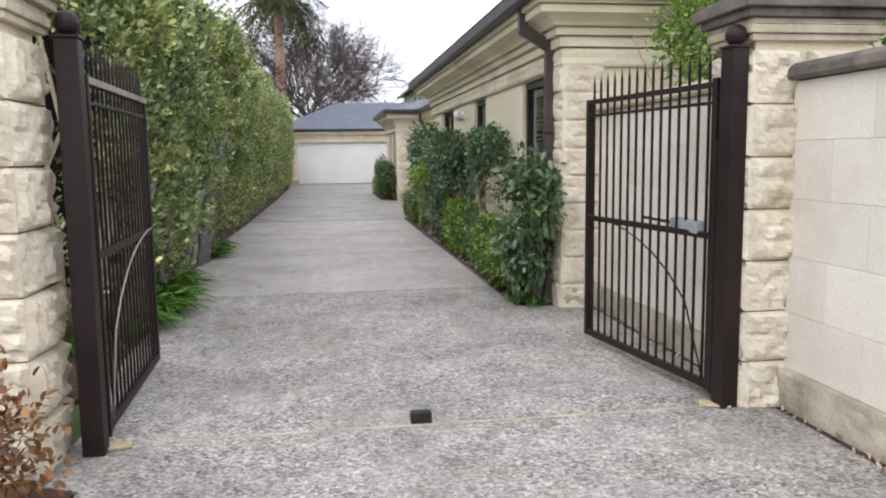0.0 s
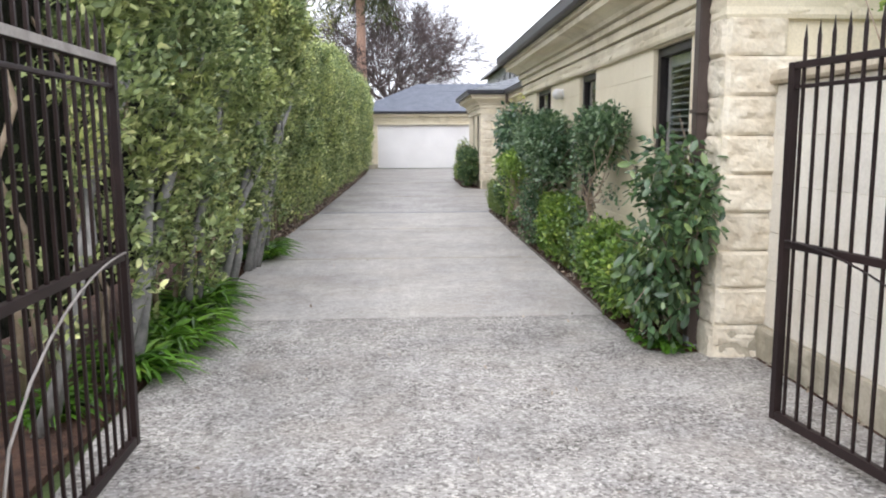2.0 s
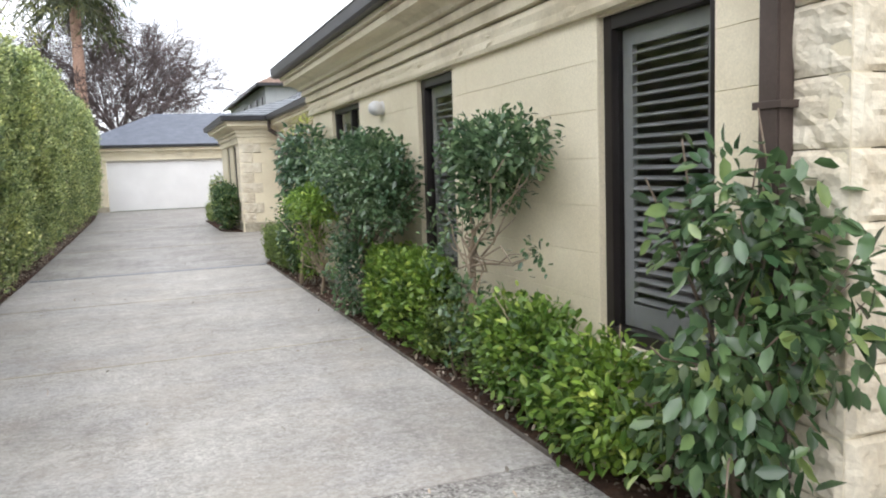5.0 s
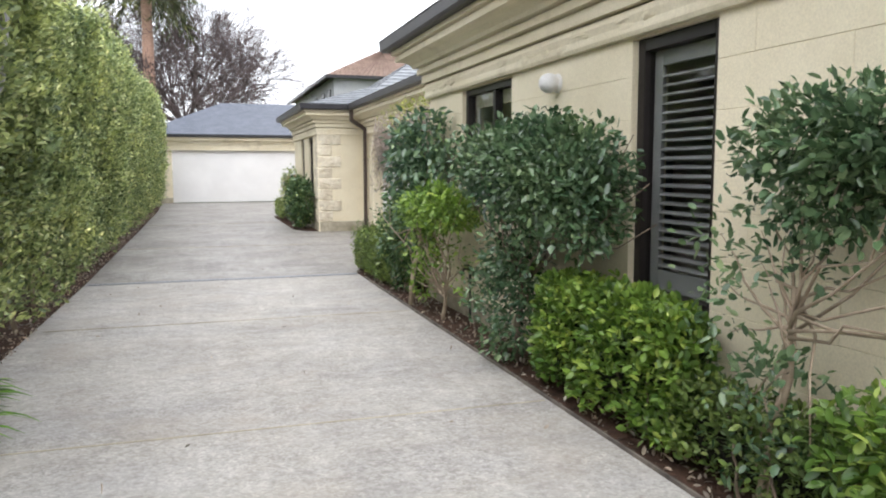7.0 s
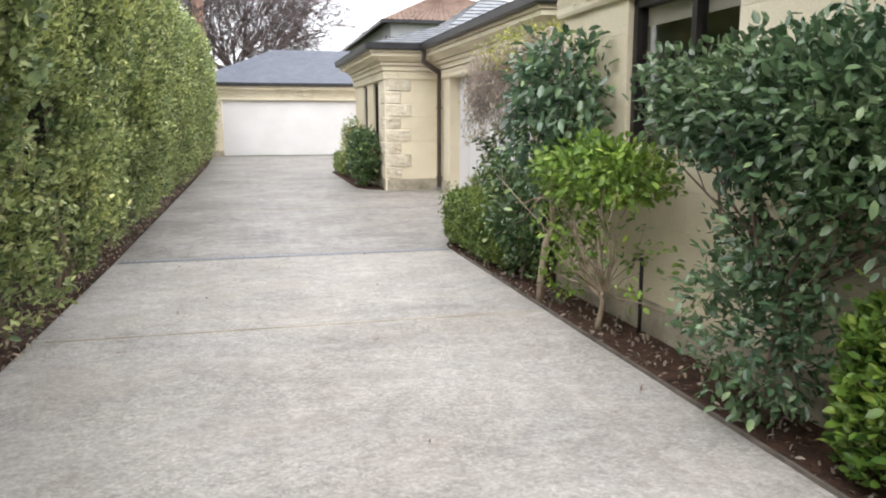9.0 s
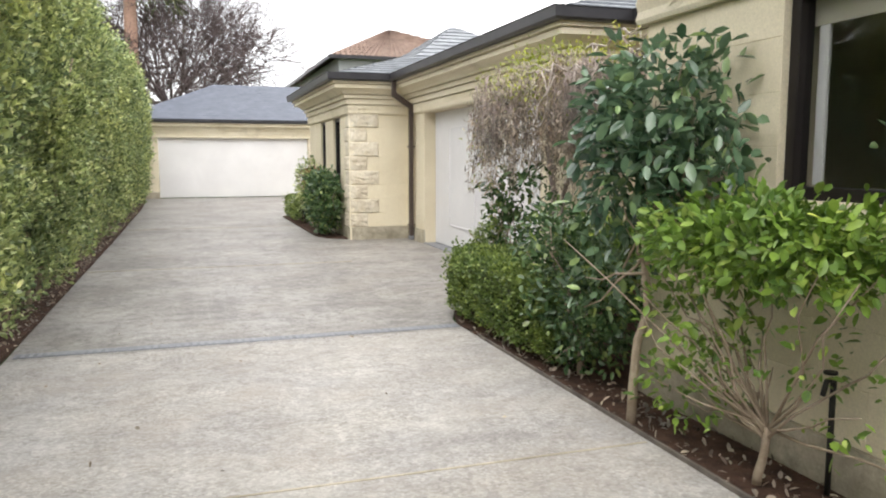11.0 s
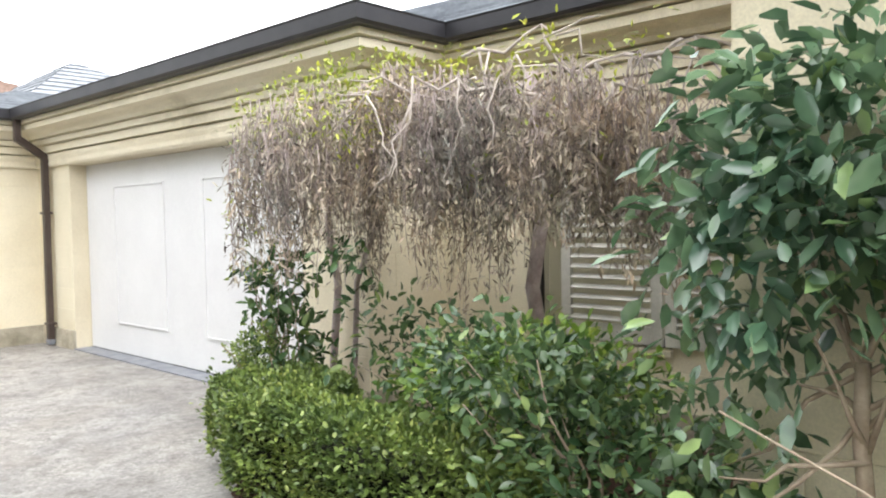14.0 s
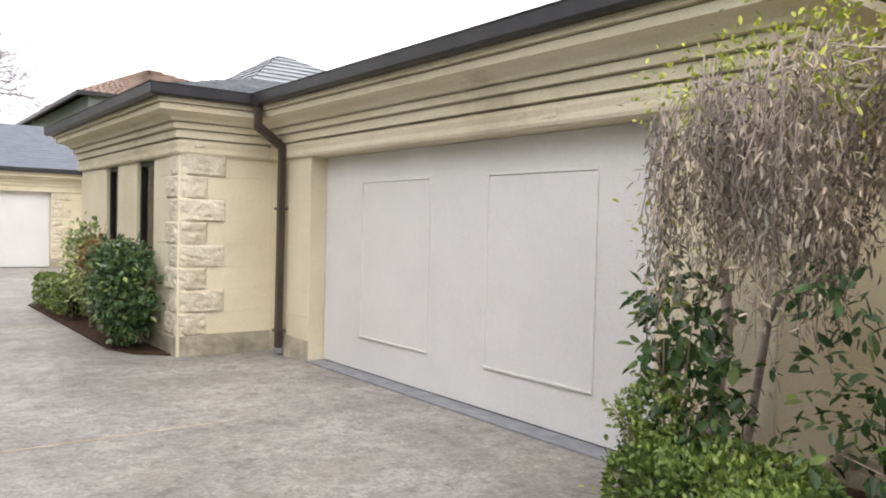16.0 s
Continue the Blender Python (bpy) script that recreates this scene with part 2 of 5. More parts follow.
def concrete(name, dark, light, chip_dark, chip_light, chips, rough=0.85, mottle=0.82):
    m, n, l, b = mat(name, light, rough, 0, 0.35)
    p = noise_node(n, l, 0.8, 8, 0.68)
    q = noise_node(n, l, 0.9, 6, 0.65, (1.0, 1.7, 1))
    c = ramp(n, l, p.outputs["Fac"], ((0.32, dark), (0.64, light))).outputs[0]
    s = ramp(n, l, q.outputs["Fac"], ((0.36, (0.84, 0.84, 0.86)), (0.6, (1.04, 1.03, 1.0)))).outputs[0]
    c = blend(n, l, c, s, 0.7, "MULTIPLY")
    g = n.new("ShaderNodeNewGeometry")
    v = n.new("ShaderNodeTexVoronoi")
    v.inputs["Scale"].default_value = 62
    l.new(g.outputs["Position"], v.inputs["Vector"])
    sep = n.new("ShaderNodeSeparateColor")
    l.new(v.outputs["Color"], sep.inputs[0])
    chip = ramp(n, l, sep.outputs[0], ((0.0, chip_dark), (0.35, (0.72, 0.7, 0.69)), (0.75, (1, 1, 1)), (1.0, chip_light))).outputs[0]
    pat = noise_node(n, l, 1.7, 4)
    amount = ramp(n, l, pat.outputs["Fac"], ((0.35, (chips * 0.55,) * 3), (0.65, (chips,) * 3))).outputs[0]
    c = blend(n, l, c, chip, amount, "MULTIPLY")
    fine = noise_node(n, l, 22, 5, 0.7)
    f2 = ramp(n, l, fine.outputs["Fac"], ((0.35, (0.8, 0.79, 0.78)), (0.62, (1.05, 1.05, 1.05)))).outputs[0]
    c = blend(n, l, c, f2, 0.8, "MULTIPLY")
    fleck = noise_node(n, l, 6.5, 9, 0.78)
    f3 = ramp(n, l, fleck.outputs["Fac"], ((0.36, (mottle, mottle * 0.985, mottle * 0.965)), (0.52, (1, 1, 1)), (0.68, (1.14, 1.14, 1.14)))).outputs[0]
    c = blend(n, l, c, f3, 1.0, "MULTIPLY")
    worn = noise_node(n, l, 1.25, 9, 0.72)
    wf = ramp(n, l, worn.outputs["Fac"], ((0.5, (0, 0, 0)), (0.68, (0.5, 0.5, 0.5)))).outputs[0]
    c = blend(n, l, c, (dark[0] * 0.98, dark[1] * 0.90, dark[2] * 0.82), wf)
    pale = noise_node(n, l, 3.1, 6, 0.7)
    pf = ramp(n, l, pale.outputs["Fac"], ((0.56, (0, 0, 0)), (0.7, (0.35, 0.35, 0.35)))).outputs[0]
    c = blend(n, l, c, (light[0] * 1.2, light[1] * 1.19, light[2] * 1.17), pf)
    l.new(c, b.inputs["Base Color"])
    bump(n, l, b, v.outputs["Distance"], 0.5 * chips, 0.006)
    return m


M_AGG = concrete("exposed_aggregate_concrete", (0.27, 0.258, 0.245), (0.46, 0.445, 0.425), (0.16, 0.152, 0.145), (1.6, 1.58, 1.55), 0.95, 0.85, 0.72)
M_COURT = concrete("mottled_court_concrete", (0.235, 0.222, 0.208), (0.425, 0.41, 0.39), (0.42, 0.41, 0.40), (1.4, 1.38, 1.36), 0.6, 0.52, 0.55)
M_CONC = concrete("worn_driveway_concrete", (0.37, 0.352, 0.33), (0.52, 0.505, 0.48), (0.45, 0.43, 0.41), (1.3, 1.27, 1.24), 0.5, 0.75)

M_GLASS, gn, gl, gb = mat("window_glass", (0.9, 0.93, 0.93), 0.02, 0, 0.5)
gn.remove(gb)
g_clear, g_gloss, g_mix, g_face, g_pow, g_add = gn.new("ShaderNodeBsdfTransparent"), gn.new("ShaderNodeBsdfGlossy"), gn.new("ShaderNodeMixShader"), gn.new("ShaderNodeLayerWeight"), gn.new("ShaderNodeMath"), gn.new("ShaderNodeMath")
g_clear.inputs["Color"].default_value = (0.90, 0.905, 0.90, 1)
g_gloss.inputs["Roughness"].default_value = 0.02
g_pow.operation, g_pow.inputs[1].default_value = "POWER", 5.0
g_add.operation, g_add.inputs[1].default_value, g_add.inputs[2].default_value = "MULTIPLY_ADD", 0.8, 0.04
gl.new(g_face.outputs["Facing"], g_pow.inputs[0])
gl.new(g_pow.outputs[0], g_add.inputs[0])
gl.new(g_add.outputs[0], g_mix.inputs[0])
gl.new(g_clear.outputs[0], g_mix.inputs[1])
gl.new(g_gloss.outputs[0], g_mix.inputs[2])
gl.new(g_mix.outputs[0], gn["Material Output"].inputs["Surface"])


# ---- building helpers ----
rng = np.random.default_rng(7)


def link(name, me, material, parent=None, label="", kind=""):
    if material is not None:
        me.materials.append(material)
    ob = new(name, me)
    ob.parent = parent
    if label:
        ob["label"] = label
    if kind:
        ob["kind"] = kind
    return ob


def part(name, bm, material, parent=None, label="", kind="", smooth=False):
    me = bpy.data.meshes.new(name)
    bm.to_mesh(me)
    bm.free()
    if smooth:
        me.shade_smooth()
    return link(name, me, material, parent, label, kind)


def raw(name, verts, faces, material, parent=None, label="", kind="", smooth=False):
    me = bpy.data.meshes.new(name)
    me.from_pydata([tuple(v) for v in verts], [], faces)
    me.update()
    if smooth:
        me.shade_smooth()
    return link(name, me, material, parent, label, kind)


def thing(name, at, label, category, group="", kind=""):
    ob = new(name)
    ob.empty_display_size = 0.1
    ob.location = at
    return tagged(ob, label, category, group, kind)


def stay(child):
    """Keeps a child, modelled in world places, where it is under a moved parent."""
    child.matrix_parent_inverse = Matrix.Translation(-child.parent.location)
    return child


def box(bm, x0, x1, y0, y1, z0, z1, bevel=0.0):
    r = bmesh.ops.create_cube(bm, size=1)
    m = Matrix.Translation(((x0 + x1) / 2, (y0 + y1) / 2, (z0 + z1) / 2)) @ Matrix.Diagonal((x1 - x0, y1 - y0, z1 - z0, 1))
    bmesh.ops.transform(bm, matrix=m, verts=r["verts"])
    if bevel:
        edges = list({e for v in r["verts"] for e in v.link_edges})
        bmesh.ops.bevel(bm, geom=edges, offset=bevel, segments=2, affect="EDGES", profile=0.6)
    return bm


def boxed(*dims, bevel=0.0):
    return box(bmesh.new(), *dims, bevel=bevel)


def tube_data(points, radii, sides=6):
    """Vertices and faces of a tapered tube along points."""
    pts = [Vector(p) for p in points]
    verts, faces = [], []
    for k, p in enumerate(pts):
        d = (pts[min(k + 1, len(pts) - 1)] - pts[max(k - 1, 0)]).normalized()
        a = d.cross(Vector((0.3, 0.9, 0.1))).normalized()
        b = d.cross(a)
        for s in range(sides):
            w = 2 * math.pi * s / sides
            verts.append(p + float(radii[k]) * (math.cos(w) * a + math.sin(w) * b))
    for k in range(len(pts) - 1):
        for s in range(sides):
            t = (s + 1) % sides
            faces.append((k * sides + s, k * sides + t, (k + 1) * sides + t, (k + 1) * sides + s))
    faces.append(tuple(range(sides))[::-1])
    n = (len(pts) - 1) * sides
    faces.append(tuple(range(n, n + sides)))
    return verts, faces


class Tubes:
    """Many tubes gathered into one mesh."""

    def __init__(self):
        self.v, self.f = [], []

    def add(self, points, radii, sides=5):
        v, f = tube_data(points, radii, sides)
        n = len(self.v)
        self.v += v
        self.f += [tuple(i + n for i in q) for q in f]

    def build(self, name, material, parent=None, label="", kind=""):
        return raw(name, self.v, self.f, material, parent, label, kind, smooth=True)


def wander(a, b, bend=0.06, steps=5):
    a, b = Vector(a), Vector(b)
    d = (b - a).length
    out = []
    for k in range(steps + 1):
        u = k / steps
        j = Vector(rng.normal(0, bend * d, 3)) * (math.sin(math.pi * u) * 0.7)
        out.append(a.lerp(b, u) + j)
    return out


def leaf_cloud(name, P, size, material, parent=None, out=None, spread=0.8, droop=0.0, ratio=0.5, label="", fold=0.25):
    """Leaves at places P, each a pointed, folded blade that leans outwards."""
    P = np.asarray(P, float)
    N = len(P)
    d = rng.normal(0, 1, (N, 3)) * spread
    if out is not None:
        d += out
    d[:, 2] -= droop
    d /= np.linalg.norm(d, axis=1)[:, None] + 1e-9
    s = np.cross(d, rng.normal(0, 0.55, (N, 3)) + np.array([0, 0, 1.0]))
    s /= np.linalg.norm(s, axis=1)[:, None] + 1e-9
    up = np.cross(s, d)
    L = size * rng.uniform(0.6, 1.25, N)[:, None]
    W = L * ratio * 0.5
    V = np.empty((N, 6, 3))
    V[:, 0] = P
    V[:, 1] = P + d * L * 0.28 + s * W * 0.88 + up * W * fold
    V[:, 2] = P + d * L * 0.68 + s * W * 0.92 + up * W * fold * 0.6
    V[:, 3] = P + d * L - up * L * 0.08
    V[:, 4] = P + d * L * 0.68 - s * W * 0.92 + up * W * fold * 0.6
    V[:, 5] = P + d * L * 0.28 - s * W * 0.88 + up * W * fold
    F = np.empty((N, 2, 4), np.int32)
    k = np.arange(N)[:, None] * 6
    F[:, 0] = k + np.array([0, 1, 2, 3])
    F[:, 1] = k + np.array([0, 3, 4, 5])
    me = bpy.data.meshes.new(name)
    me.vertices.add(N * 6)
    me.vertices.foreach_set("co", V.ravel())
    me.loops.add(N * 8)
    me.loops.foreach_set("vertex_index", F.ravel())
    me.polygons.add(N * 2)
    me.polygons.foreach_set("loop_start", np.arange(0, N * 8, 4, dtype=np.int32))
    me.update(calc_edges=True)
    me.validate()
    return link(name, me, material, parent, label, "stuff")


def sprays(P, O, each=9, length=0.2, up=0.9):
    """Short leafy shoots that stand up and out from the places P."""
    n = len(P)
    d = O * 0.6 + rng.normal(0, 0.35, (n, 3)) + np.array([0, 0, up])
    d /= np.linalg.norm(d, axis=1)[:, None]
    u = rng.random((n, each, 1)) * length * rng.uniform(0.5, 1.3, (n, 1, 1))
    Q = P[:, None, :] + d[:, None, :] * u + rng.normal(0, 0.022, (n, each, 3))
    return Q.reshape(-1, 3), np.repeat(O * 0.5 + d * 0.5, each, axis=0)


def lumps(P, scale, amount):
    return np.array([noise.noise(Vector(p) * scale) for p in P]) * amount


def box_shell(x0, x1, y0, y1, z0, z1, per_m2, depth=0.10, lump=0.10, scale=1.4, faces="WESNT", rough_top=0.06):
    """Places near the clipped surface of a hedge, with the way outwards; lumpy and thinning inwards."""
    P, O = [], []
    spec = {"W": (0, -1), "E": (0, 1), "S": (1, -1), "N": (1, 1), "T": (2, 1)}
    lo, hi = np.array([x0, y0, z0]), np.array([x1, y1, z1])
    for f in faces:
        ax, sg = spec[f]
        others = [i for i in range(3) if i != ax]
        area = np.prod((hi - lo)[others])
        n = int(area * per_m2)
        p = lo + rng.random((n, 3)) * (hi - lo)
        base = hi[ax] if sg > 0 else lo[ax]
        inn = np.abs(rng.normal(0, depth, n)) - (rng.random(n) < 0.06) * rough_top * rng.random(n) * 2
        bul = lumps(p, scale, lump) + lumps(p, scale * 3.7, lump * 0.5)
        p[:, ax] = base - sg * (inn - bul)
        o = np.zeros((n, 3))
        o[:, ax] = sg
        o[:, 2] += 0.5
        P.append(p)
        O.append(o)
    return np.vstack(P), np.vstack(O)


def clumps(centre, radii, count, each, clump=0.14, hollow=0.35):
    """Leaf places in clumps that fill an ellipsoid unevenly, mostly its outside."""
    c = np.array(centre, float)
    d = rng.normal(0, 1, (count, 3))
    d /= np.linalg.norm(d, axis=1)[:, None]
    r = (hollow + (1 - hollow) * rng.random(count) ** 0.6)[:, None]
    cc = c + d * r * np.array(radii)
    P = (cc[:, None, :] + rng.normal(0, clump * 0.5, (count, each, 3))).reshape(-1, 3)
    O = np.repeat(d, each, axis=0)
    O[:, 2] += 0.3
    return P, O


def stack(*pairs):
    return np.vstack([p for p, o in pairs]), np.vstack([o for p, o in pairs])


def squeeze(P, x_low=None, x_high=None, z_low=0.02):
    P = P.copy()
    if x_high is not None:
        P[:, 0] = np.where(P[:, 0] > x_high, x_high - rng.random(len(P)) * 0.25, P[:, 0])
    if x_low is not None:
        P[:, 0] = np.where(P[:, 0] < x_low, x_low + rng.random(len(P)) * 0.12, P[:, 0])
    P[:, 2] = np.maximum(P[:, 2], z_low + rng.random(len(P)) * 0.1)
    return P


# ---- blocks ----
BLOCKS = {}


def block_mesh(length, height, depth, material, rock=0.0, variant=0):
    """One stone, face towards +y at y = depth, from the corner (0, 0, 0)."""
    key = (round(length, 2), round(height, 3), depth, material.name, rock, variant)
    if key in BLOCKS:
        return BLOCKS[key]
    L, H, c = length, height, 0.0022
    if not rock:
        v = [(0, 0, 0), (L, 0, 0), (L, 0, H), (0, 0, H)]
        v += [(0, depth - c, 0), (L, depth - c, 0), (L, depth - c, H), (0, depth - c, H)]
        v += [(c, depth, c), (L - c, depth, c), (L - c, depth, H - c), (c, depth, H - c)]
        f = [(0, 1, 5, 4), (1, 2, 6, 5), (2, 3, 7, 6), (3, 0, 4, 7), (4, 5, 9, 8), (5, 6, 10, 9), (6, 7, 11, 10), (7, 4, 8, 11), (8, 9, 10, 11)]
    else:
        nx, nz = max(4, min(22, int(L / 0.024))), max(4, min(13, int(H / 0.022)))
        v, f = [], []
        seed = Vector((variant * 13.7, L * 7, H * 5))
        pick = random.Random(int(variant * 131 + L * 997 + H * 61))
        planes = [(pick.uniform(0, L), pick.uniform(0, H), pick.uniform(-2.6, 2.6), pick.uniform(-3.4, 3.4), pick.uniform(0.5, 1.5)) for _ in range(6)]
        for j in range(nz + 1):
            for i in range(nx + 1):
                x, z = L * i / nx, H * j / nz
                edge = min(i, nx - i, j, nz - j)
                h = min(c + sx * (x - px) + sz * (z - pz) for px, pz, sx, sz, c in planes)
                h = max(-0.25, h) + 0.45 * noise.noise(Vector((x * 11, z * 11, 0)) + seed) + 0.3 * noise.noise(Vector((x * 29, z * 29, 3)) + seed)
                h -= 1.5 * max(0.0, noise.noise(Vector((x * 10, z * 15, 5)) + seed) - 0.15)
                y = depth + (0 if edge == 0 else rock * (0.35 + 0.85 * h))
                v.append((x, max(y, depth * 0.3), z))
        for j in range(nz):
            for i in range(nx):
                a = j * (nx + 1) + i
                f.append((a, a + 1, a + nx + 2, a + nx + 1))
        n = len(v)
        v += [(0, 0, 0), (L, 0, 0), (L, 0, H), (0, 0, H)]
        a, b, c2, d = 0, nx, (nz + 1) * (nx + 1) - 1, nz * (nx + 1)
        f += [(n, n + 1, b, a), (n + 1, n + 2, c2, b), (n + 2, n + 3, d, c2), (n + 3, n, a, d)]
    me = bpy.data.meshes.new("stone")
    me.from_pydata(v, [], f)
    if rock:
        for p in me.polygons[:nx * nz]:
            p.use_smooth = False
    me.update()
    me.materials.append(material)
    BLOCKS[key] = me
    return me


def lay(name, me, origin, along, parent):
    """Sets a stone so that its length runs along the unit way `along` and its face looks to the left of it."""
    ob = new(name, me)
    ax, ay = along
    ob.parent = parent
    ob.matrix_local = Matrix(((ax, -ay, 0, origin[0]), (ay, ax, 0, origin[1]), (0, 0, 1, origin[2]), (0, 0, 0, 1)))
    return ob


def courses(parent, start, along, length, z0, z1, rise, unit, material, holes=(), depth=0.02, joint=0.002, name="stone_block", rock=0.0, shift=0.5):
    """Lays a wall face in courses from start; holes: (s0, s1, z0, z1) left free."""
    k, z = 0, z0
    while z < z1 - 0.03:
        h = min(rise, z1 - z)
        spans = [(0.0, length)]
        for a, b, c, d in holes:
            if z + h > c + 0.02 and z < d - 0.02:
                spans = [q for s in spans for q in ((s[0], min(s[1], a)), (max(s[0], b), s[1])) if q[1] - q[0] > 0.03]
        for a, b in spans:
            s = a
            first = unit * (shift if k % 2 else 1.0)
            while s < b - 0.02:
                step = min(first if s == a else unit, b - s)
                if b - s - step < 0.12:
                    step = b - s
                me = block_mesh(step - joint, h - joint, depth, material, rock, int(rng.integers(0, 5)) if rock else 0)
                lay(name, me, (start[0] + along[0] * s, start[1] + along[1] * s, z), along, parent)
                s += step
        z += h
        k += 1


def slab_wall(bm, start, along, length, z0, z1, thick, holes=()):
    """The solid behind a face: `thick` to the right of the way along, with openings cut through."""
    cuts = sorted({0.0, length, *[h[0] for h in holes], *[h[1] for h in holes]})
    for a, b in zip(cuts, cuts[1:]):
        zs = [(z0, z1)]
        for h in holes:
            if h[0] <= a + 1e-6 and h[1] >= b - 1e-6:
                zs = [q for s in zs for q in ((s[0], min(s[1], h[2])), (max(s[0], h[3]), s[1])) if q[1] - q[0] > 1e-4]
        for c, d in zs:
            p = [(start[0] + along[0] * s + along[1] * t, start[1] + along[1] * s - along[0] * t) for s in (a, b) for t in (0, thick)]
            xs, ys = [q[0] for q in p], [q[1] for q in p]
            box(bm, min(xs), max(xs), min(ys), max(ys), c, d)
    return bm


def offset_line(line, out):
    """A plan line moved to its left by out, with mitred corners."""
    res = []
    for k, p in enumerate(line):
        ways = []
        if k:
            ways.append((Vector(p) - Vector(line[k - 1])).normalized())
        if k < len(line) - 1:
            ways.append((Vector(line[k + 1]) - Vector(p)).normalized())
        ns = [Vector((-w.y, w.x)) for w in ways]
        if len(ns) == 2:
            m = (ns[0] + ns[1]).normalized()
            m = m / max(0.3, m.dot(ns[0]))
        else:
            m = ns[0]
        res.append(Vector(p) + m * out)
    return res


def moulding(name, line, profile, material, parent=None, wobble=0.0, step=0.35, kind=""):
    """Sweeps a closed profile of (out, z) along a plan line."""
    line = [Vector(p) for p in line]
    rows = [offset_line(line, o) for o, z in profile]
    verts, faces, n = [], [], len(profile)
    stations = []
    for k in range(len(line) - 1):
        cnt = max(1, int((line[k + 1] - line[k]).length / step)) if wobble else 1
        stations += [(k, j / cnt) for j in range(cnt)]
    stations.append((len(line) - 2, 1.0))
    for k, u in stations:
        for i, (o, z) in enumerate(profile):
            p = rows[i][k].lerp(rows[i][k + 1], u)
            dz = wobble * noise.noise(Vector((p.x * 1.7, p.y * 1.7, i * 0.4)))
            verts.append((p.x, p.y, z + dz))
    for k in range(len(stations) - 1):
        for i in range(n):
            j = (i + 1) % n
            faces.append((k * n + i, k * n + j, (k + 1) * n + j, (k + 1) * n + i))
    faces.append(tuple(range(n)))
    faces.append(tuple(range((len(stations) - 1) * n, len(stations) * n))[::-1])
    return raw(name, verts, faces, material, parent, kind=kind)


# ---- ground ----
def sheet(name, outline, z0, z1, material, label, category):
    bm = bmesh.new()
    lo = bm.faces.new([bm.verts.new((x, y, z0)) for x, y in outline])
    r = bmesh.ops.extrude_face_region(bm, geom=[lo])
    bmesh.ops.translate(bm, vec=(0, 0, z1 - z0), verts=[v for v in r["geom"] if isinstance(v, bmesh.types.BMVert)])
    bmesh.ops.recalc_face_normals(bm, faces=bm.faces)
    return tagged(part(name, bm, material), label, category, kind="structure")


def round_corner(cx, cy, r, a0, a1, n=8):
    return [(cx + r * math.cos(radians(a0 + (a1 - a0) * k / n)), cy + r * math.sin(radians(a0 + (a1 - a0) * k / n))) for k in range(n + 1)]


tagged(part("ground", boxed(-900, 900, -900, 900, -0.6, -0.03), M_GRASS), "rough grass and earth beyond the driveway", "ground", kind="structure")
tagged(part("road", boxed(-30, 30, -14, -3.2, -0.2, -0.025), M_AGG), "plain street outside the gate", "road", kind="structure")
sheet("driveway_apron", [(-3.2, -3.2), (3.12, -3.2), (3.12, 7.5), (2.9, 7.52), (2.32, 7.66), (2.29, 8.84), (-1.22, 8.84), (-1.15, 6.2), (-0.97, 4.7), (-0.97, 3.86), (-0.75, 3.75), (-1.0, 2.4)], -0.12, 0.0, M_AGG,
      "grey exposed aggregate concrete apron through the gateway", "driveway")
R_EDGE = [(2.29, 8.852), (2.31, 12), (2.29, 15), (2.3, 18.2)] + round_corner(3.3, 18.9, 1.0, 180, 118, 6) + [(3.0, 20.35), (3.5, 20.75), (4.24, 20.8), (4.24, 26.6), (2.85, 26.78), (2.5, 27.1), (2.34, 27.6), (2.34, 33.2), (2.6, 34), (6.0, 35), (6.0, 44.48)]
L_EDGE = [(-1.6, 44.48), (-1.42, 38), (-1.4, 28), (-1.42, 20), (-1.5, 14), (-1.42, 10.5), (-1.22, 8.852)]
M_CUT = 18.72
low_r, high_r = [p for p in R_EDGE if p[1] < M_CUT] + [(2.3, M_CUT)], [(2.3, M_CUT + 0.006)] + [p for p in R_EDGE if p[1] > M_CUT]
low_l, high_l = [(-1.42, M_CUT)] + [p for p in L_EDGE if p[1] < M_CUT], [p for p in L_EDGE if p[1] > M_CUT] + [(-1.42, M_CUT + 0.006)]
sheet("driveway", low_r + low_l, -0.12, -0.001, M_CONC, "worn pale concrete driveway beside the house", "driveway")
sheet("driveway_court", high_r + high_l, -0.12, -0.002, M_COURT, "mottled grey concrete court in front of the garages", "driveway")
# saw-cut joints and the strip drain, laid a little proud
for y, w in ((12.3, 0.007), (15.75, 0.008), (23.6, 0.012), (30.2, 0.014)):
    tagged(part("control_joint", boxed(-1.38, 2.27, y - w, y + w, -0.02, 0.003), M_PLINTH), "dark control joint sawn across the concrete", "joint", kind="structure")
tagged(part("control_joint", boxed(-0.75, 2.7, 4.335, 4.355, -0.02, 0.004), M_PLINTH), "mossy joint across the gateway", "joint", kind="structure")
drain = thing("strip_drain", (0.45, 18.8, 0.0), "grey metal strip drain across the driveway", "drain")
stay(part("channel", boxed(-1.38, 2.28, 18.80, 18.93, -0.05, 0.003), M_DRAIN, drain))
for k in range(60):
    x = -1.36 + k * 0.0607
    stay(part("slot", boxed(x, x + 0.03, 18.825, 18.905, 0.0, 0.005), M_SLATE, drain))
tagged(part("threshold", boxed(4.02, 4.26, 20.8, 25.68, -0.05, 0.012), M_DRAIN), "grey strip along the garage door sill", "threshold", kind="structure")
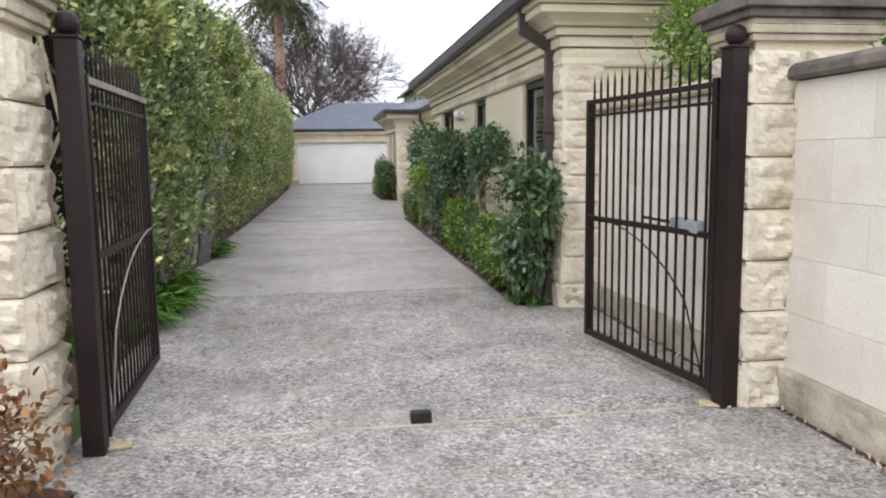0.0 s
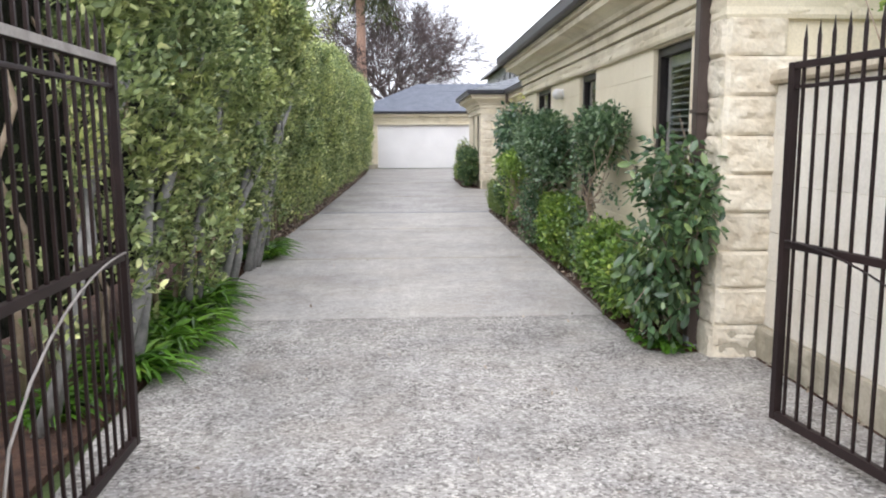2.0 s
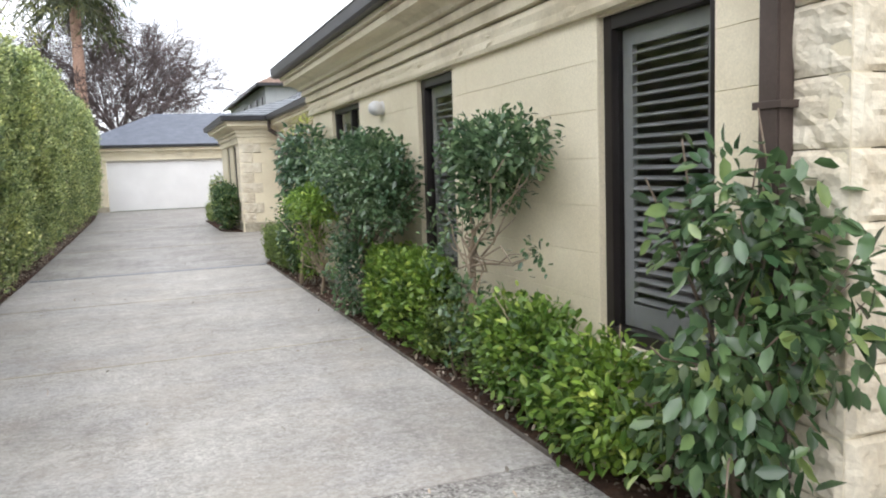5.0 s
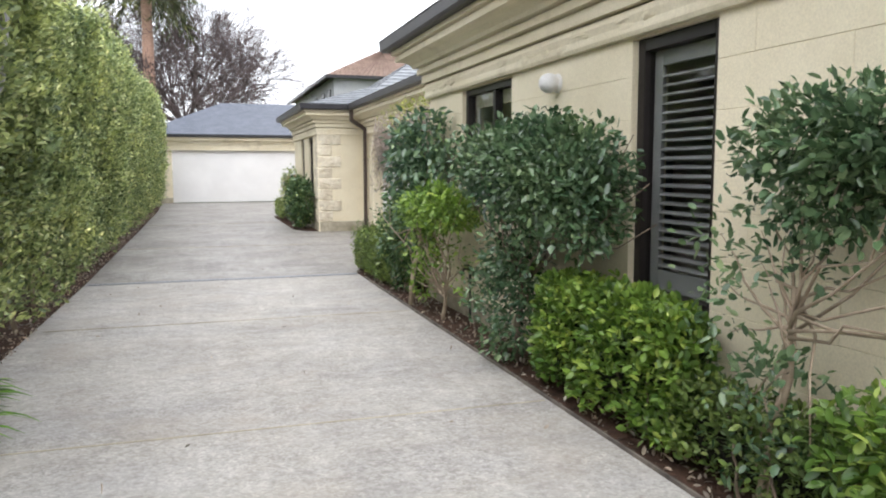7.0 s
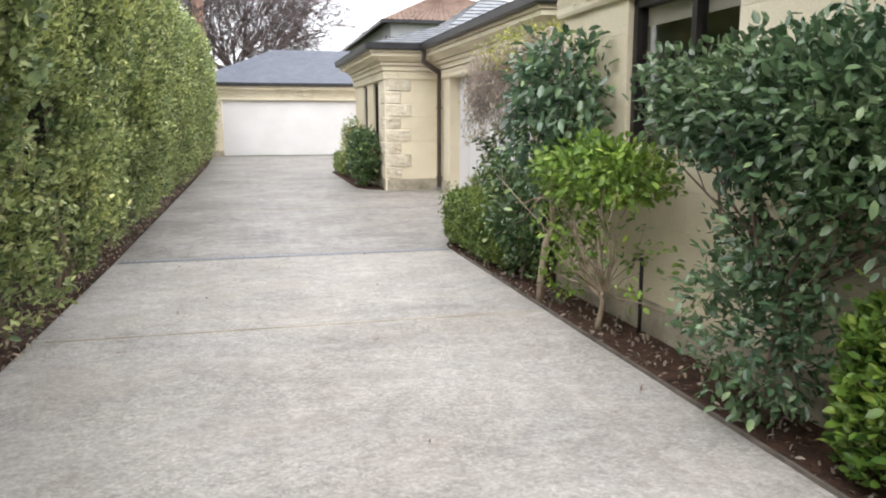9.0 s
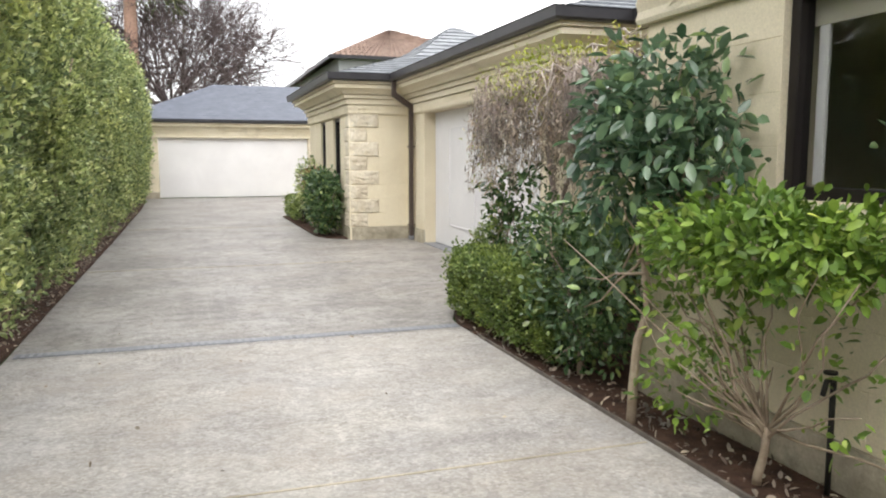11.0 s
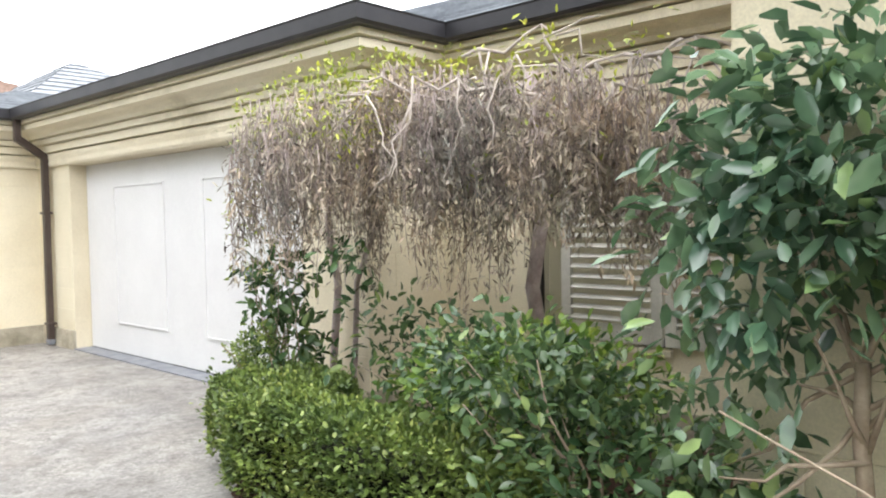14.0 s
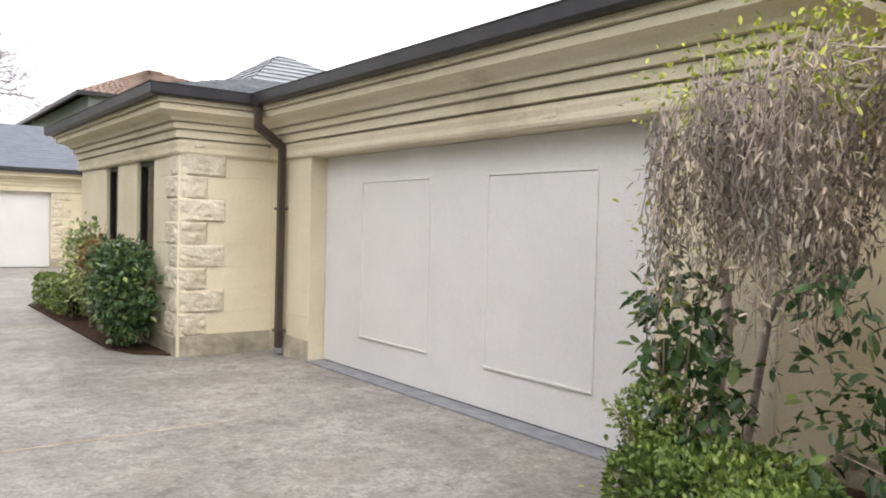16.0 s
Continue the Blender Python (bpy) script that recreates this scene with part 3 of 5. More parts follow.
sheet("garden_bed", [(2.3, 7.68), (3.2, 7.68), (4.95, 16.6), (4.95, 20.7), (3.5, 20.72), (3.0, 20.32), (2.82, 19.8), (2.45, 19.45), (2.3, 18.9)], -0.1, 0.012, M_SOIL, "bark mulch garden bed along the house wall", "garden bed")
sheet("garden_bed_2", [(-4.5, 5.2), (-1.18, 5.2), (-1.24, 8.85), (-1.44, 10.5), (-1.52, 14), (-1.44, 20), (-1.42, 28), (-1.44, 38), (-1.62, 44.4), (-4.5, 44.4)], -0.1, 0.008, M_SOIL, "mulched bed under the tall hedge", "garden bed")
sheet("garden_bed_3", [(2.36, 27.6), (2.52, 27.12), (2.9, 26.8), (2.9, 33.3), (2.36, 33.2)], -0.1, 0.014, M_SOIL, "narrow planted bed beside the far wing", "garden bed")
sheet("garden_bed_4", [(-3.2, 1.7), (-1.02, 2.42), (-0.77, 3.73), (-0.99, 3.84), (-0.99, 3.9), (-3.2, 3.9)], -0.1, 0.006, M_SOIL, "planted corner outside the gate pier", "garden bed")

# ---- the house: walls, cornice, roofs ----
W1, W2, W3 = (8.18, 9.12, 0.56, 2.36), (11.24, 12.09, 0.70, 2.36), (14.08, 15.42, 1.33, 2.36)
PW1, PW2 = (27.68, 28.42, 0.85, 2.36), (29.38, 30.0, 0.85, 2.36)
S1 = (17.9, 19.1, 0.66, 1.93)
TOPZ, COURSE = 2.40, 0.27


def wall(name, start, along, length, holes, label, plinth=True, unit=1.22, thick=0.26, z_top=2.95, material=None):
    """A coursed stone wall on a solid backing; holes in metres along it."""
    w = part(name, slab_wall(bmesh.new(), start, along, length, -0.1, z_top, thick, holes), M_JOINT)
    tagged(w, label, "wall", kind="structure")
    z = -0.02
    if plinth:
        courses(w, start, along, length, -0.03, 0.24, 0.27, unit * 1.3, M_PLINTH, holes, 0.035, name="plinth_stone", rock=0.012)
        z = 0.24
    courses(w, start, along, length, z, TOPZ, COURSE, unit, material or M_STONE, holes, 0.008)
    return w


def quoins(parent, corner, along, material=M_ROCK, z0=0.24, z1=2.40, long=0.52, short=0.3, rise=0.27, depth=0.03, flip=False, rough=0.03):
    """Rock-faced corner stones, long and short in turn."""
    k, z = 0, z0
    while z < z1 - 0.05:
        L = long if k % 2 else short
        me = block_mesh(L, rise - 0.006, depth, material, rough, int(rng.integers(0, 6)))
        s = -L if flip else 0.0
        lay("quoin_stone", me, (corner[0] + along[0] * s, corner[1] + along[1] * s, z), along, parent)
        z += rise
        k += 1


X1, Y1, YE = 2.76, 7.48, 16.6
wm = wall("wall_main", (X1, Y1), (0, 1), YE - Y1, [(a - Y1, b - Y1, c, d) for a, b, c, d in (W1, W2, W3)], "cream sandstone block wall of the house with dark windows")
ws = wall("wall_south", (8.0, Y1), (-1, 0), 8.0 - X1, [], "cream sandstone end wall of the house")
quoins(ws, (X1 - 0.037, Y1), (-1, 0), z0=-0.03, depth=0.04, flip=True, long=0.62, short=0.42)
quoins(wm, (X1, Y1 - 0.036), (0, 1), z0=-0.03, depth=0.04, long=0.30, short=0.42)
for nm, x, y, e in (("corner_core", X1, Y1, 0.038), ("corner_core_2", 2.9, 26.7, 0.031)):
    tagged(part(nm, boxed(x - e, x + 0.06, y - e, y + 0.06, -0.05, 2.36), M_STONE), "solid sandstone corner behind the quoins", "wall", kind="structure")
wall("wall_return", (X1, YE), (1, 0), 2.19, [], "plain sandstone return wall", unit=0.6)
wr = wall("wall_recess", (4.95, YE), (0, 1), 3.4, [(S1[0] - YE, S1[1] - YE, S1[2], S1[3])], "recessed sandstone wall behind the vine")
wall("wall_garage_side", (4.95, 20.0), (-1, 0), 0.9, [], "sandstone side of the garage wing")
wg = wall("wall_garage", (4.05, 20.0), (0, 1), 6.7, [(0.83, 5.66, -0.2, 2.37)], "sandstone wall around the white garage door")
wps = wall("wall_porch_south", (4.05, 26.7), (-1, 0), 1.15, [], "sandstone face of the far wing with rough quoins")
wp = wall("wall_porch", (2.9, 26.7), (0, 1), 4.9, [(a - 26.7, b - 26.7, c, d) for a, b, c, d in (PW1, PW2)], "sandstone wall with two narrow windows")
quoins(wps, (2.876, 26.7), (-1, 0), flip=True, long=0.56, short=0.34, depth=0.024, rough=0.032)
quoins(wp, (2.9, 26.676), (0, 1), long=0.3, short=0.42, depth=0.024, rough=0.032)
wall("wall_porch_north", (2.9, 31.6), (1, 0), 3.2, [], "plain sandstone return wall", unit=0.7)
wall("wall_link", (6.1, 31.6), (0, 1), 12.9, [], "plain sandstone wall between the wings", unit=1.2)
FY = 44.5
wf = wall("wall_far_garage", (6.1, FY), (-1, 0), 8.3, [(1.35, 7.2, -0.2, 2.4)], "sandstone wall around the far garage door", unit=0.7)
quoins(wf, (4.75, FY), (-1, 0), flip=True, long=0.6, short=0.35, depth=0.022)
tagged(part("wall_back", boxed(8.0, 8.25, 7.3, 47, -0.1, 2.95), M_JOINT), "plain back wall of the house", "wall", kind="structure")

CORNICE = [(0.021, 2.557), (0.088, 2.557), (0.088, 2.645), (0.055, 2.651), (0.055, 2.657), (0.135, 2.66), (0.135, 2.722), (0.10, 2.729), (0.10, 2.736), (0.175, 2.74), (0.19, 2.772), (0.24, 2.808), (0.30, 2.826), (0.35, 2.83), (0.35, 2.893), (0.315, 2.899), (0.315, 2.906), (0.39, 2.909), (0.39, 2.962), (0.0, 2.962), (0.0, 2.6)]
LINTEL = [(0.0, 2.374), (0.05, 2.374), (0.062, 2.40), (0.052, 2.45), (0.062, 2.50), (0.055, 2.538), (0.02, 2.544), (0.02, 2.554), (0.0, 2.554)]
GUTTER = [(0.36, 2.955), (0.47, 2.955), (0.50, 2.975), (0.505, 3.075), (0.515, 3.09), (0.49, 3.09), (0.485, 3.0), (0.36, 3.0)]
EAVES = [(8.0, Y1), (X1, Y1), (X1, YE), (4.95, YE), (4.95, 20.0), (4.05, 20.0), (4.05, 26.7), (2.9, 26.7), (2.9, 31.6), (6.1, 31.6), (6.1, FY), (-2.2, FY)]
tagged(moulding("cornice", EAVES, CORNICE, M_CORNICE), "stepped cream sandstone cornice under the gutter", "cornice", kind="structure")
tagged(moulding("lintel_course", EAVES, LINTEL, M_CORNICE, wobble=0.004, step=0.12), "rough-dressed sandstone lintel course", "trim", kind="structure")
tagged(moulding("gutter", EAVES, GUTTER, M_GUTTER), "dark charcoal eaves gutter", "gutter", kind="structure")
# dressed hollows and chips along the lintel course
CHIP = [bpy.data.meshes.new("chip") for _ in range(5)]
for n, me in enumerate(CHIP):
    c = bmesh.new()
    bmesh.ops.create_icosphere(c, subdivisions=2, radius=1)
    for v in c.verts:
        v.co *= 1 + 0.5 * noise.noise(v.co * 1.6 + Vector((n * 9.1, 0, 0)))
    c.to_mesh(me)
    c.free()
    me.materials.append(M_CORNICE)


def chips(parent, start, along, length, z0, z1, per_m, out=0.03):
    for k in range(int(length * per_m)):
        s = rng.uniform(0.05, length - 0.05)
        ob = new("chipped_face", CHIP[int(rng.integers(0, 5))])
        ob.parent = parent
        left = (-along[1], along[0])
        ob.location = (start[0] + along[0] * s + left[0] * out, start[1] + along[1] * s + left[1] * out, rng.uniform(z0, z1))
        lx, dp, h = rng.uniform(0.05, 0.16), rng.uniform(0.014, 0.026), rng.uniform(0.015, 0.05)
        ob.rotation_euler = (0, rng.uniform(-0.2, 0.2), math.atan2(along[1], along[0]))
        ob.scale = (lx, dp, h)


chips(wm, (X1, Y1), (0, 1), YE - Y1, 2.41, 2.50, 3.2, 0.045)
chips(ws, (5.0, Y1), (-1, 0), 2.2, 2.41, 2.50, 3.2, 0.045)
chips(wg, (4.05, 20.0), (0, 1), 6.7, 2.41, 2.50, 2.5, 0.045)
chips(wps, (4.05, 26.7), (-1, 0), 1.1, 2.41, 2.50, 2.5, 0.045)
chips(wp, (2.9, 26.7), (0, 1), 4.8, 2.41, 2.50, 2.5, 0.045)


def roof(name, quads, material, label, courses_m=0.32, lip=0.03):
    """Sloping planes, each (eave a, eave b, top b, top a), laid in stepped tile courses."""
    verts, faces = [], []
    for a, b, c, d in quads:
        a, b, c, d = Vector(a), Vector(b), Vector(c), Vector(d)
        n = max(2, int(((d + c) / 2 - (a + b) / 2).length / courses_m))
        nor = (b - a).cross(d - a).normalized()
        if nor.z < 0:
            nor = -nor
        for k in range(n):
            u0, u1 = k / n, (k + 1) / n
            p, q = a.lerp(d, u0), b.lerp(c, u0)
            r, s = b.lerp(c, u1), a.lerp(d, u1)
            i = len(verts)
            verts += [p, q, q + nor * lip, p + nor * lip, r + nor * 0.002, s + nor * 0.002]
            faces += [(i, i + 1, i + 2, i + 3), (i + 3, i + 2, i + 4, i + 5)]
    return tagged(raw(name, verts, faces, material), label, "roof", kind="structure")


ZG, ZR = 3.05, 4.2
roof("roof_main", [((2.3, 7.0, ZG), (2.3, 17.06, ZG), (5.6, 13.8, ZR), (5.6, 10.3, ZR)), ((8.9, 7.0, ZG), (2.3, 7.0, ZG), (5.6, 10.3, ZR), (5.6, 10.3, ZR)),
                   ((2.3, 17.06, ZG), (8.9, 17.06, ZG), (5.6, 13.8, ZR), (5.6, 13.8, ZR)), ((8.9, 17.06, ZG), (8.9, 7.0, ZG), (5.6, 10.3, ZR), (5.6, 13.8, ZR))], M_SLATE, "grey slate hipped roof of the house")
ZT = 4.32
roof("roof_garage", [((3.6, 19.55, ZG), (3.6, 26.25, ZG), (7.2, 27.4, ZT), (7.2, 22.9, ZT)), ((4.48, 19.55, ZG), (3.6, 19.55, ZG), (7.2, 22.9, ZT), (7.2, 22.9, ZT)), ((4.48, 16.9, ZG), (4.48, 19.6, ZG), (7.2, 22.9, ZT), (7.2, 16.9, 4.1))], M_SLATE, "pale grey slate tiled roof over the garage")
roof("roof_porch", [((4.2, 26.25, ZG), (2.45, 26.25, ZG), (4.6, 28.8, 3.75), (6.0, 28.8, 3.75)), ((2.45, 26.25, ZG), (2.45, 32.05, ZG), (4.6, 29.5, 3.75), (4.6, 28.8, 3.75))], M_SLATE, "low hipped slate roof over the far wing")
AP = (7.2, 33.3, 5.25)
roof("roof_rear", [((9.8, 29.6, 3.6), (4.7, 29.6, 3.6), AP, AP), ((4.7, 29.6, 3.6), (4.7, 37, 3.6), AP, AP), ((4.7, 37, 3.6), (9.8, 37, 3.6), AP, AP), ((9.8, 37, 3.6), (9.8, 29.6, 3.6), AP, AP)], M_SLATE, "pale slate hipped roof rising behind the far wing")
tagged(part("wall_rear", boxed(5.2, 9.4, 31.7, 36.6, 2.9, 3.6), M_GREYWALL), "short wall carrying the rear roof", "wall", kind="structure")
roof("roof_far_garage", [((6.5, FY - 0.45, ZG), (-2.6, FY - 0.45, ZG), (1.2, FY + 4.2, 4.85), (6.0, FY + 4.2, 4.85)), ((-2.6, FY - 0.45, ZG), (-2.6, FY + 9, ZG), (1.2, FY + 4.2, 4.85), (1.2, FY + 4.2, 4.85))], M_SLATE_BLUE, "blue-grey slate hipped roof over the far garage", 0.3, 0.006)
tagged(part("ceiling", boxed(3.02, 8.0, 7.74, 16.34, 2.90, 2.94), M_ROOM), "plain ceiling inside the house", "ceiling", kind="structure")
tagged(part("ceiling_2", boxed(3.16, 6.0, 26.96, 31.34, 2.90, 2.94), M_ROOM), "plain ceiling inside the far wing", "ceiling", kind="structure")


# ---- windows and doors ----
def window_x(name, x, y0, y1, z0, z1, label, frame_w=0.07, mullions=(), inset=0.035):
    """A window in a wall that faces -x: frame, panes, sill, in a reveal."""
    w = thing(name, (x, (y0 + y1) / 2, z0), label, "window", kind="structure")
    xf = x + inset
    f = frame_w
    stay(part("jamb", boxed(xf, xf + 0.09, y0 + 0.002, y0 + f, z0, z1, bevel=0.006), M_FRAME, w))
    stay(part("jamb", boxed(xf, xf + 0.09, y1 - f, y1 - 0.002, z0, z1, bevel=0.006), M_FRAME, w))
    stay(part("head", boxed(xf, xf + 0.09, y0 + f, y1 - f, z1 - f, z1 - 0.002, bevel=0.006), M_FRAME, w))
    stay(part("bottom_rail", boxed(xf, xf + 0.09, y0 + f, y1 - f, z0 + 0.002, z0 + f, bevel=0.006), M_FRAME, w))
    edges = [y0 + f, *mullions, y1 - f]
    for m in mullions:
        stay(part("mullion", boxed(xf + 0.003, xf + 0.087, m - 0.03, m + 0.03, z0 + f, z1 - f, bevel=0.005), M_FRAME, w))
    for a, b in zip(edges, edges[1:]):
        p = stay(part("pane", boxed(xf + 0.04, xf + 0.046, a, b, z0 + f * 0.8, z1 - f * 0.8), M_GLASS, w))
        p.visible_shadow = False
    stay(part("sill", boxed(x - 0.03, xf + 0.02, y0 + 0.003, y1 - 0.003, z0 - 0.05, z0 - 0.003, bevel=0.006), M_CORNICE, w, "pale stone sill"))
    return w


def louvre_shutter(x, y0, y1, z0, z1, material, label, pitch=0.056, tilt=-24, rail=None):
    """Plantation shutter facing -x: stiles, rails and tilted slats."""
    s = thing("louvre_shutter", (x, (y0 + y1) / 2, z0), label, "shutter")
    w = 0.085
    stay(part("stile", boxed(x, x + 0.03, y0, y0 + w, z0, z1, bevel=0.004), material, s))
    stay(part("stile", boxed(x, x + 0.03, y1 - w, y1, z0, z1, bevel=0.004), material, s))
    stay(part("rail", boxed(x + 0.001, x + 0.029, y0 + w, y1 - w, z0, z0 + 0.13, bevel=0.004), material, s))
    stay(part("rail", boxed(x + 0.001, x + 0.029, y0 + w, y1 - w, z1 - 0.09, z1, bevel=0.004), material, s))
    bands = [(z0 + 0.13, z1 - 0.09)]
    if rail:
        stay(part("rail", boxed(x + 0.001, x + 0.029, y0 + w, y1 - w, rail - 0.03, rail + 0.03, bevel=0.004), material, s))
        bands = [(z0 + 0.13, rail - 0.03), (rail + 0.03, z1 - 0.09)]
    b = boxed(-0.43 * pitch, 0.43 * pitch, -(y1 - y0) / 2 + w, (y1 - y0) / 2 - w, -0.004, 0.004, bevel=0.003)
    me = bpy.data.meshes.new("slat")
    b.to_mesh(me)
    b.free()
    me.materials.append(material)
    for lo, hi in bands:
        z = lo + pitch / 2
        while z < hi - 0.01:
            o = new("slat", me)
            o.parent = s
            o.location = (0.015, 0, z - z0)
            o.rotation_euler = (0, radians(tilt + rng.uniform(-2, 2)), 0)
            z += pitch
    return s


window_x("window_1", X1, *W1[:2], W1[2], W1[3], "tall dark-framed window with grey louvred shutters behind", 0.08)
window_x("window_2", X1, *W2[:2], W2[2], W2[3], "tall dark-framed window with louvred shutters behind", 0.08)
window_x("window_3", X1, *W3[:2], W3[2], W3[3], "dark bronze sliding window over the shrubs", 0.065, (14.62,))
window_x("window_4", 2.9, *PW1[:2], PW1[2], PW1[3], "narrow dark window of the far wing", 0.06)
window_x("window_5", 2.9, *PW2[:2], PW2[2], PW2[3], "narrow dark window of the far wing", 0.06)
window_x("window_6", 4.95, *S1[:2], S1[2], S1[3], "dark opening behind the pale shutters", 0.05)
louvre_shutter(X1 + 0.105, W1[0] + 0.085, W1[1] - 0.085, W1[2] + 0.085, W1[3] - 0.085, M_SHUTTER, "grey louvred shutter closed inside a tall window")
louvre_shutter(X1 + 0.105, W2[0] + 0.085, W2[1] - 0.085, W2[2] + 0.085, W2[3] - 0.085, M_SHUTTER, "grey louvred shutter closed inside a tall window")
louvre_shutter(4.905, 17.96, 18.78, 0.68, 1.97, M_SHUTTER_PALE, "weathered pale louvred shutter on the recessed wall", pitch=0.075)
louvre_shutter(4.905, 17.12, 17.94, 0.68, 1.97, M_SHUTTER_PALE, "weathered pale louvred shutter on the recessed wall", pitch=0.075)
tagged(part("floor", boxed(3.03, 7.9, 7.75, 16.33, -0.05, 0.02), M_ROOM), "plain floor inside the house", "floor", kind="structure")
tagged(part("wall_inside", boxed(4.6, 4.7, 7.75, 16.3, 0.021, 2.899), M_ROOM), "dim inner wall behind the windows", "wall", kind="structure")
tagged(part("wall_inside_2", boxed(3.9, 4.0, 26.97, 31.3, 0.0, 2.899), M_ROOM), "dim inner wall of the far wing", "wall", kind="structure")
tagged(part("roller_blind", boxed(X1 + 0.128, X1 + 0.14, 14.1, 15.4, 2.17, 2.34, bevel=0.004), M_BLIND), "pale fabric blind drawn up behind the window", "blind")
tagged(part("curtain", boxed(X1 + 0.128, X1 + 0.15, 15.27, 15.33, 1.4, 2.17, bevel=0.008), M_WHITE), "narrow white curtain edge inside the window", "curtain")
tagged(part("side_cabinet", boxed(4.1, 4.58, 14.3, 15.6, 0.02, 1.62, bevel=0.01), M_SLATE_BLUE), "dark cabinet in the dim room", "cabinet")


def garage_door(axis_x, y0, y1, z1, panels, label):
    """A white tilting door facing -x with raised panel mouldings."""
    d = thing("garage_door", (axis_x, (y0 + y1) / 2, 0.0), label, "garage door")
    stay(part("leaf", boxed(axis_x, axis_x + 0.05, y0, y1, 0.02, z1, bevel=0.004), M_DOOR, d))
    for a, b, c, e in panels:
        stay(part("panel", boxed(axis_x - 0.006, axis_x, a + 0.02, b - 0.02, c + 0.02, e - 0.02, bevel=0.002), M_DOOR, d))
        for q in ((a, b, c, c + 0.02), (a, b, e - 0.02, e), (a, a + 0.02, c + 0.02, e - 0.02), (b - 0.02, b, c + 0.02, e - 0.02)):
            stay(part("moulding", boxed(axis_x - 0.018, axis_x, *q, bevel=0.003), M_DOOR, d))
    stay(part("seal", boxed(axis_x + 0.005, axis_x + 0.04, y0, y1, 0.012, 0.019), M_BLACKPLASTIC, d))
    return d


garage_door(4.25, 20.84, 25.65, 2.36, [(23.6, 24.84, 0.38, 2.07), (21.52, 22.77, 0.38, 2.07)], "wide white panelled garage door, closed")
fd = thing("garage_door", (1.83, FY + 0.15, 0.0), "wide plain white garage door, closed, at the end of the driveway", "garage door")
stay(part("leaf", boxed(-1.09, 4.745, FY + 0.15, FY + 0.2, 0.02, 2.39, bevel=0.004), M_DOOR, fd))
for z in (0.5, 0.98, 1.46, 1.94):
    stay(part("seam", boxed(-1.09, 4.745, FY + 0.142, FY + 0.15, z, z + 0.012), M_DOOR, fd))


# ---- downpipes, lamp ----
def downpipe(points, label, w=0.075, top_w=None):
    d = thing("downpipe", (points[-1][0], points[-1][1], 0), label, "downpipe")
    for a, b in zip(points, points[1:]):
        va, vb = Vector(a), Vector(b)
        m = bmesh.new()
        bmesh.ops.create_cube(m, size=1)
        L = (vb - va).length + w * 0.6
        bmesh.ops.transform(m, matrix=Matrix.Diagonal((w, w * 1.25, L, 1)), verts=m.verts)
        bmesh.ops.bevel(m, geom=m.edges[:], offset=0.008, segments=2, affect="EDGES")
        q = (vb - va).to_track_quat("Z", "Y").to_matrix().to_4x4()
        bmesh.ops.transform(m, matrix=Matrix.Translation((va + vb) / 2) @ q, verts=m.verts)
        stay(part("pipe_length", m, M_PIPE, d))
    x, y, _ = points[-1]
    for z in (0.28, 1.75):
        stay(part("bracket", boxed(x - 0.05, x + 0.06, y - 0.075, y + 0.075, z, z + 0.03, bevel=0.003), M_PIPE, d))
    stay(part("shoe", boxed(x - 0.045, x + 0.045, y - 0.05, y + 0.05, 0.015, 0.09, bevel=0.01), M_DRAIN, d))
    return d


downpipe([(2.40, 7.74, 2.99), (2.40, 7.74, 2.76), (2.67, 7.74, 2.6), (2.67, 7.74, 0.05)], "brown downpipe with an offset at the cornice", 0.085)
downpipe([(3.62, 26.18, 3.0), (3.62, 26.18, 2.72), (3.96, 26.24, 2.5), (3.96, 26.26, 0.05)], "brown downpipe in the corner beside the garage door")
lamp = thing("wall_lamp", (X1, 13.15, 2.2), "round white bulkhead lamp on the sandstone wall", "lamp")
lb = bmesh.new()
bmesh.ops.create_uvsphere(lb, u_segments=20, v_segments=12, radius=0.085)
bmesh.ops.transform(lb, matrix=Matrix.Translation((X1 - 0.085, 13.15, 2.2)) @ Matrix.Diagonal((0.95, 1, 0.9, 1)), verts=lb.verts)
stay(part("globe", lb, M_WHITE, lamp, smooth=True))
lb = bmesh.new()
bmesh.ops.create_cone(lb, cap_ends=True, segments=20, radius1=0.075, radius2=0.06, depth=0.05)
bmesh.ops.transform(lb, matrix=Matrix.Translation((X1 - 0.035, 13.15, 2.2)) @ Euler((0, radians(-90), 0)).to_matrix().to_4x4(), verts=lb.verts)
stay(part("mount", lb, M_WHITE, lamp))
tap = thing("garden_tap", (2.66, 14.9, 0.0), "black garden tap standpipe in the mulch by the wall", "tap")
t = Tubes()
t.add([(2.66, 14.9, 0), (2.66, 14.9, 0.55)], [0.014, 0.014], 8)
t.add([(2.66, 14.9, 0.55), (2.58, 14.86, 0.56), (2.55, 14.85, 0.5)], [0.014, 0.013, 0.012], 8)
stay(t.build("standpipe", M_BLACKPLASTIC, tap))
tb = bmesh.new()
bmesh.ops.create_cone(tb, cap_ends=True, segments=10, radius1=0.03, radius2=0.03, depth=0.012)
bmesh.ops.translate(tb, vec=(2.62, 14.88, 0.59), verts=tb.verts)
stay(part("handle", tb, M_BLACKPLASTIC, tap))

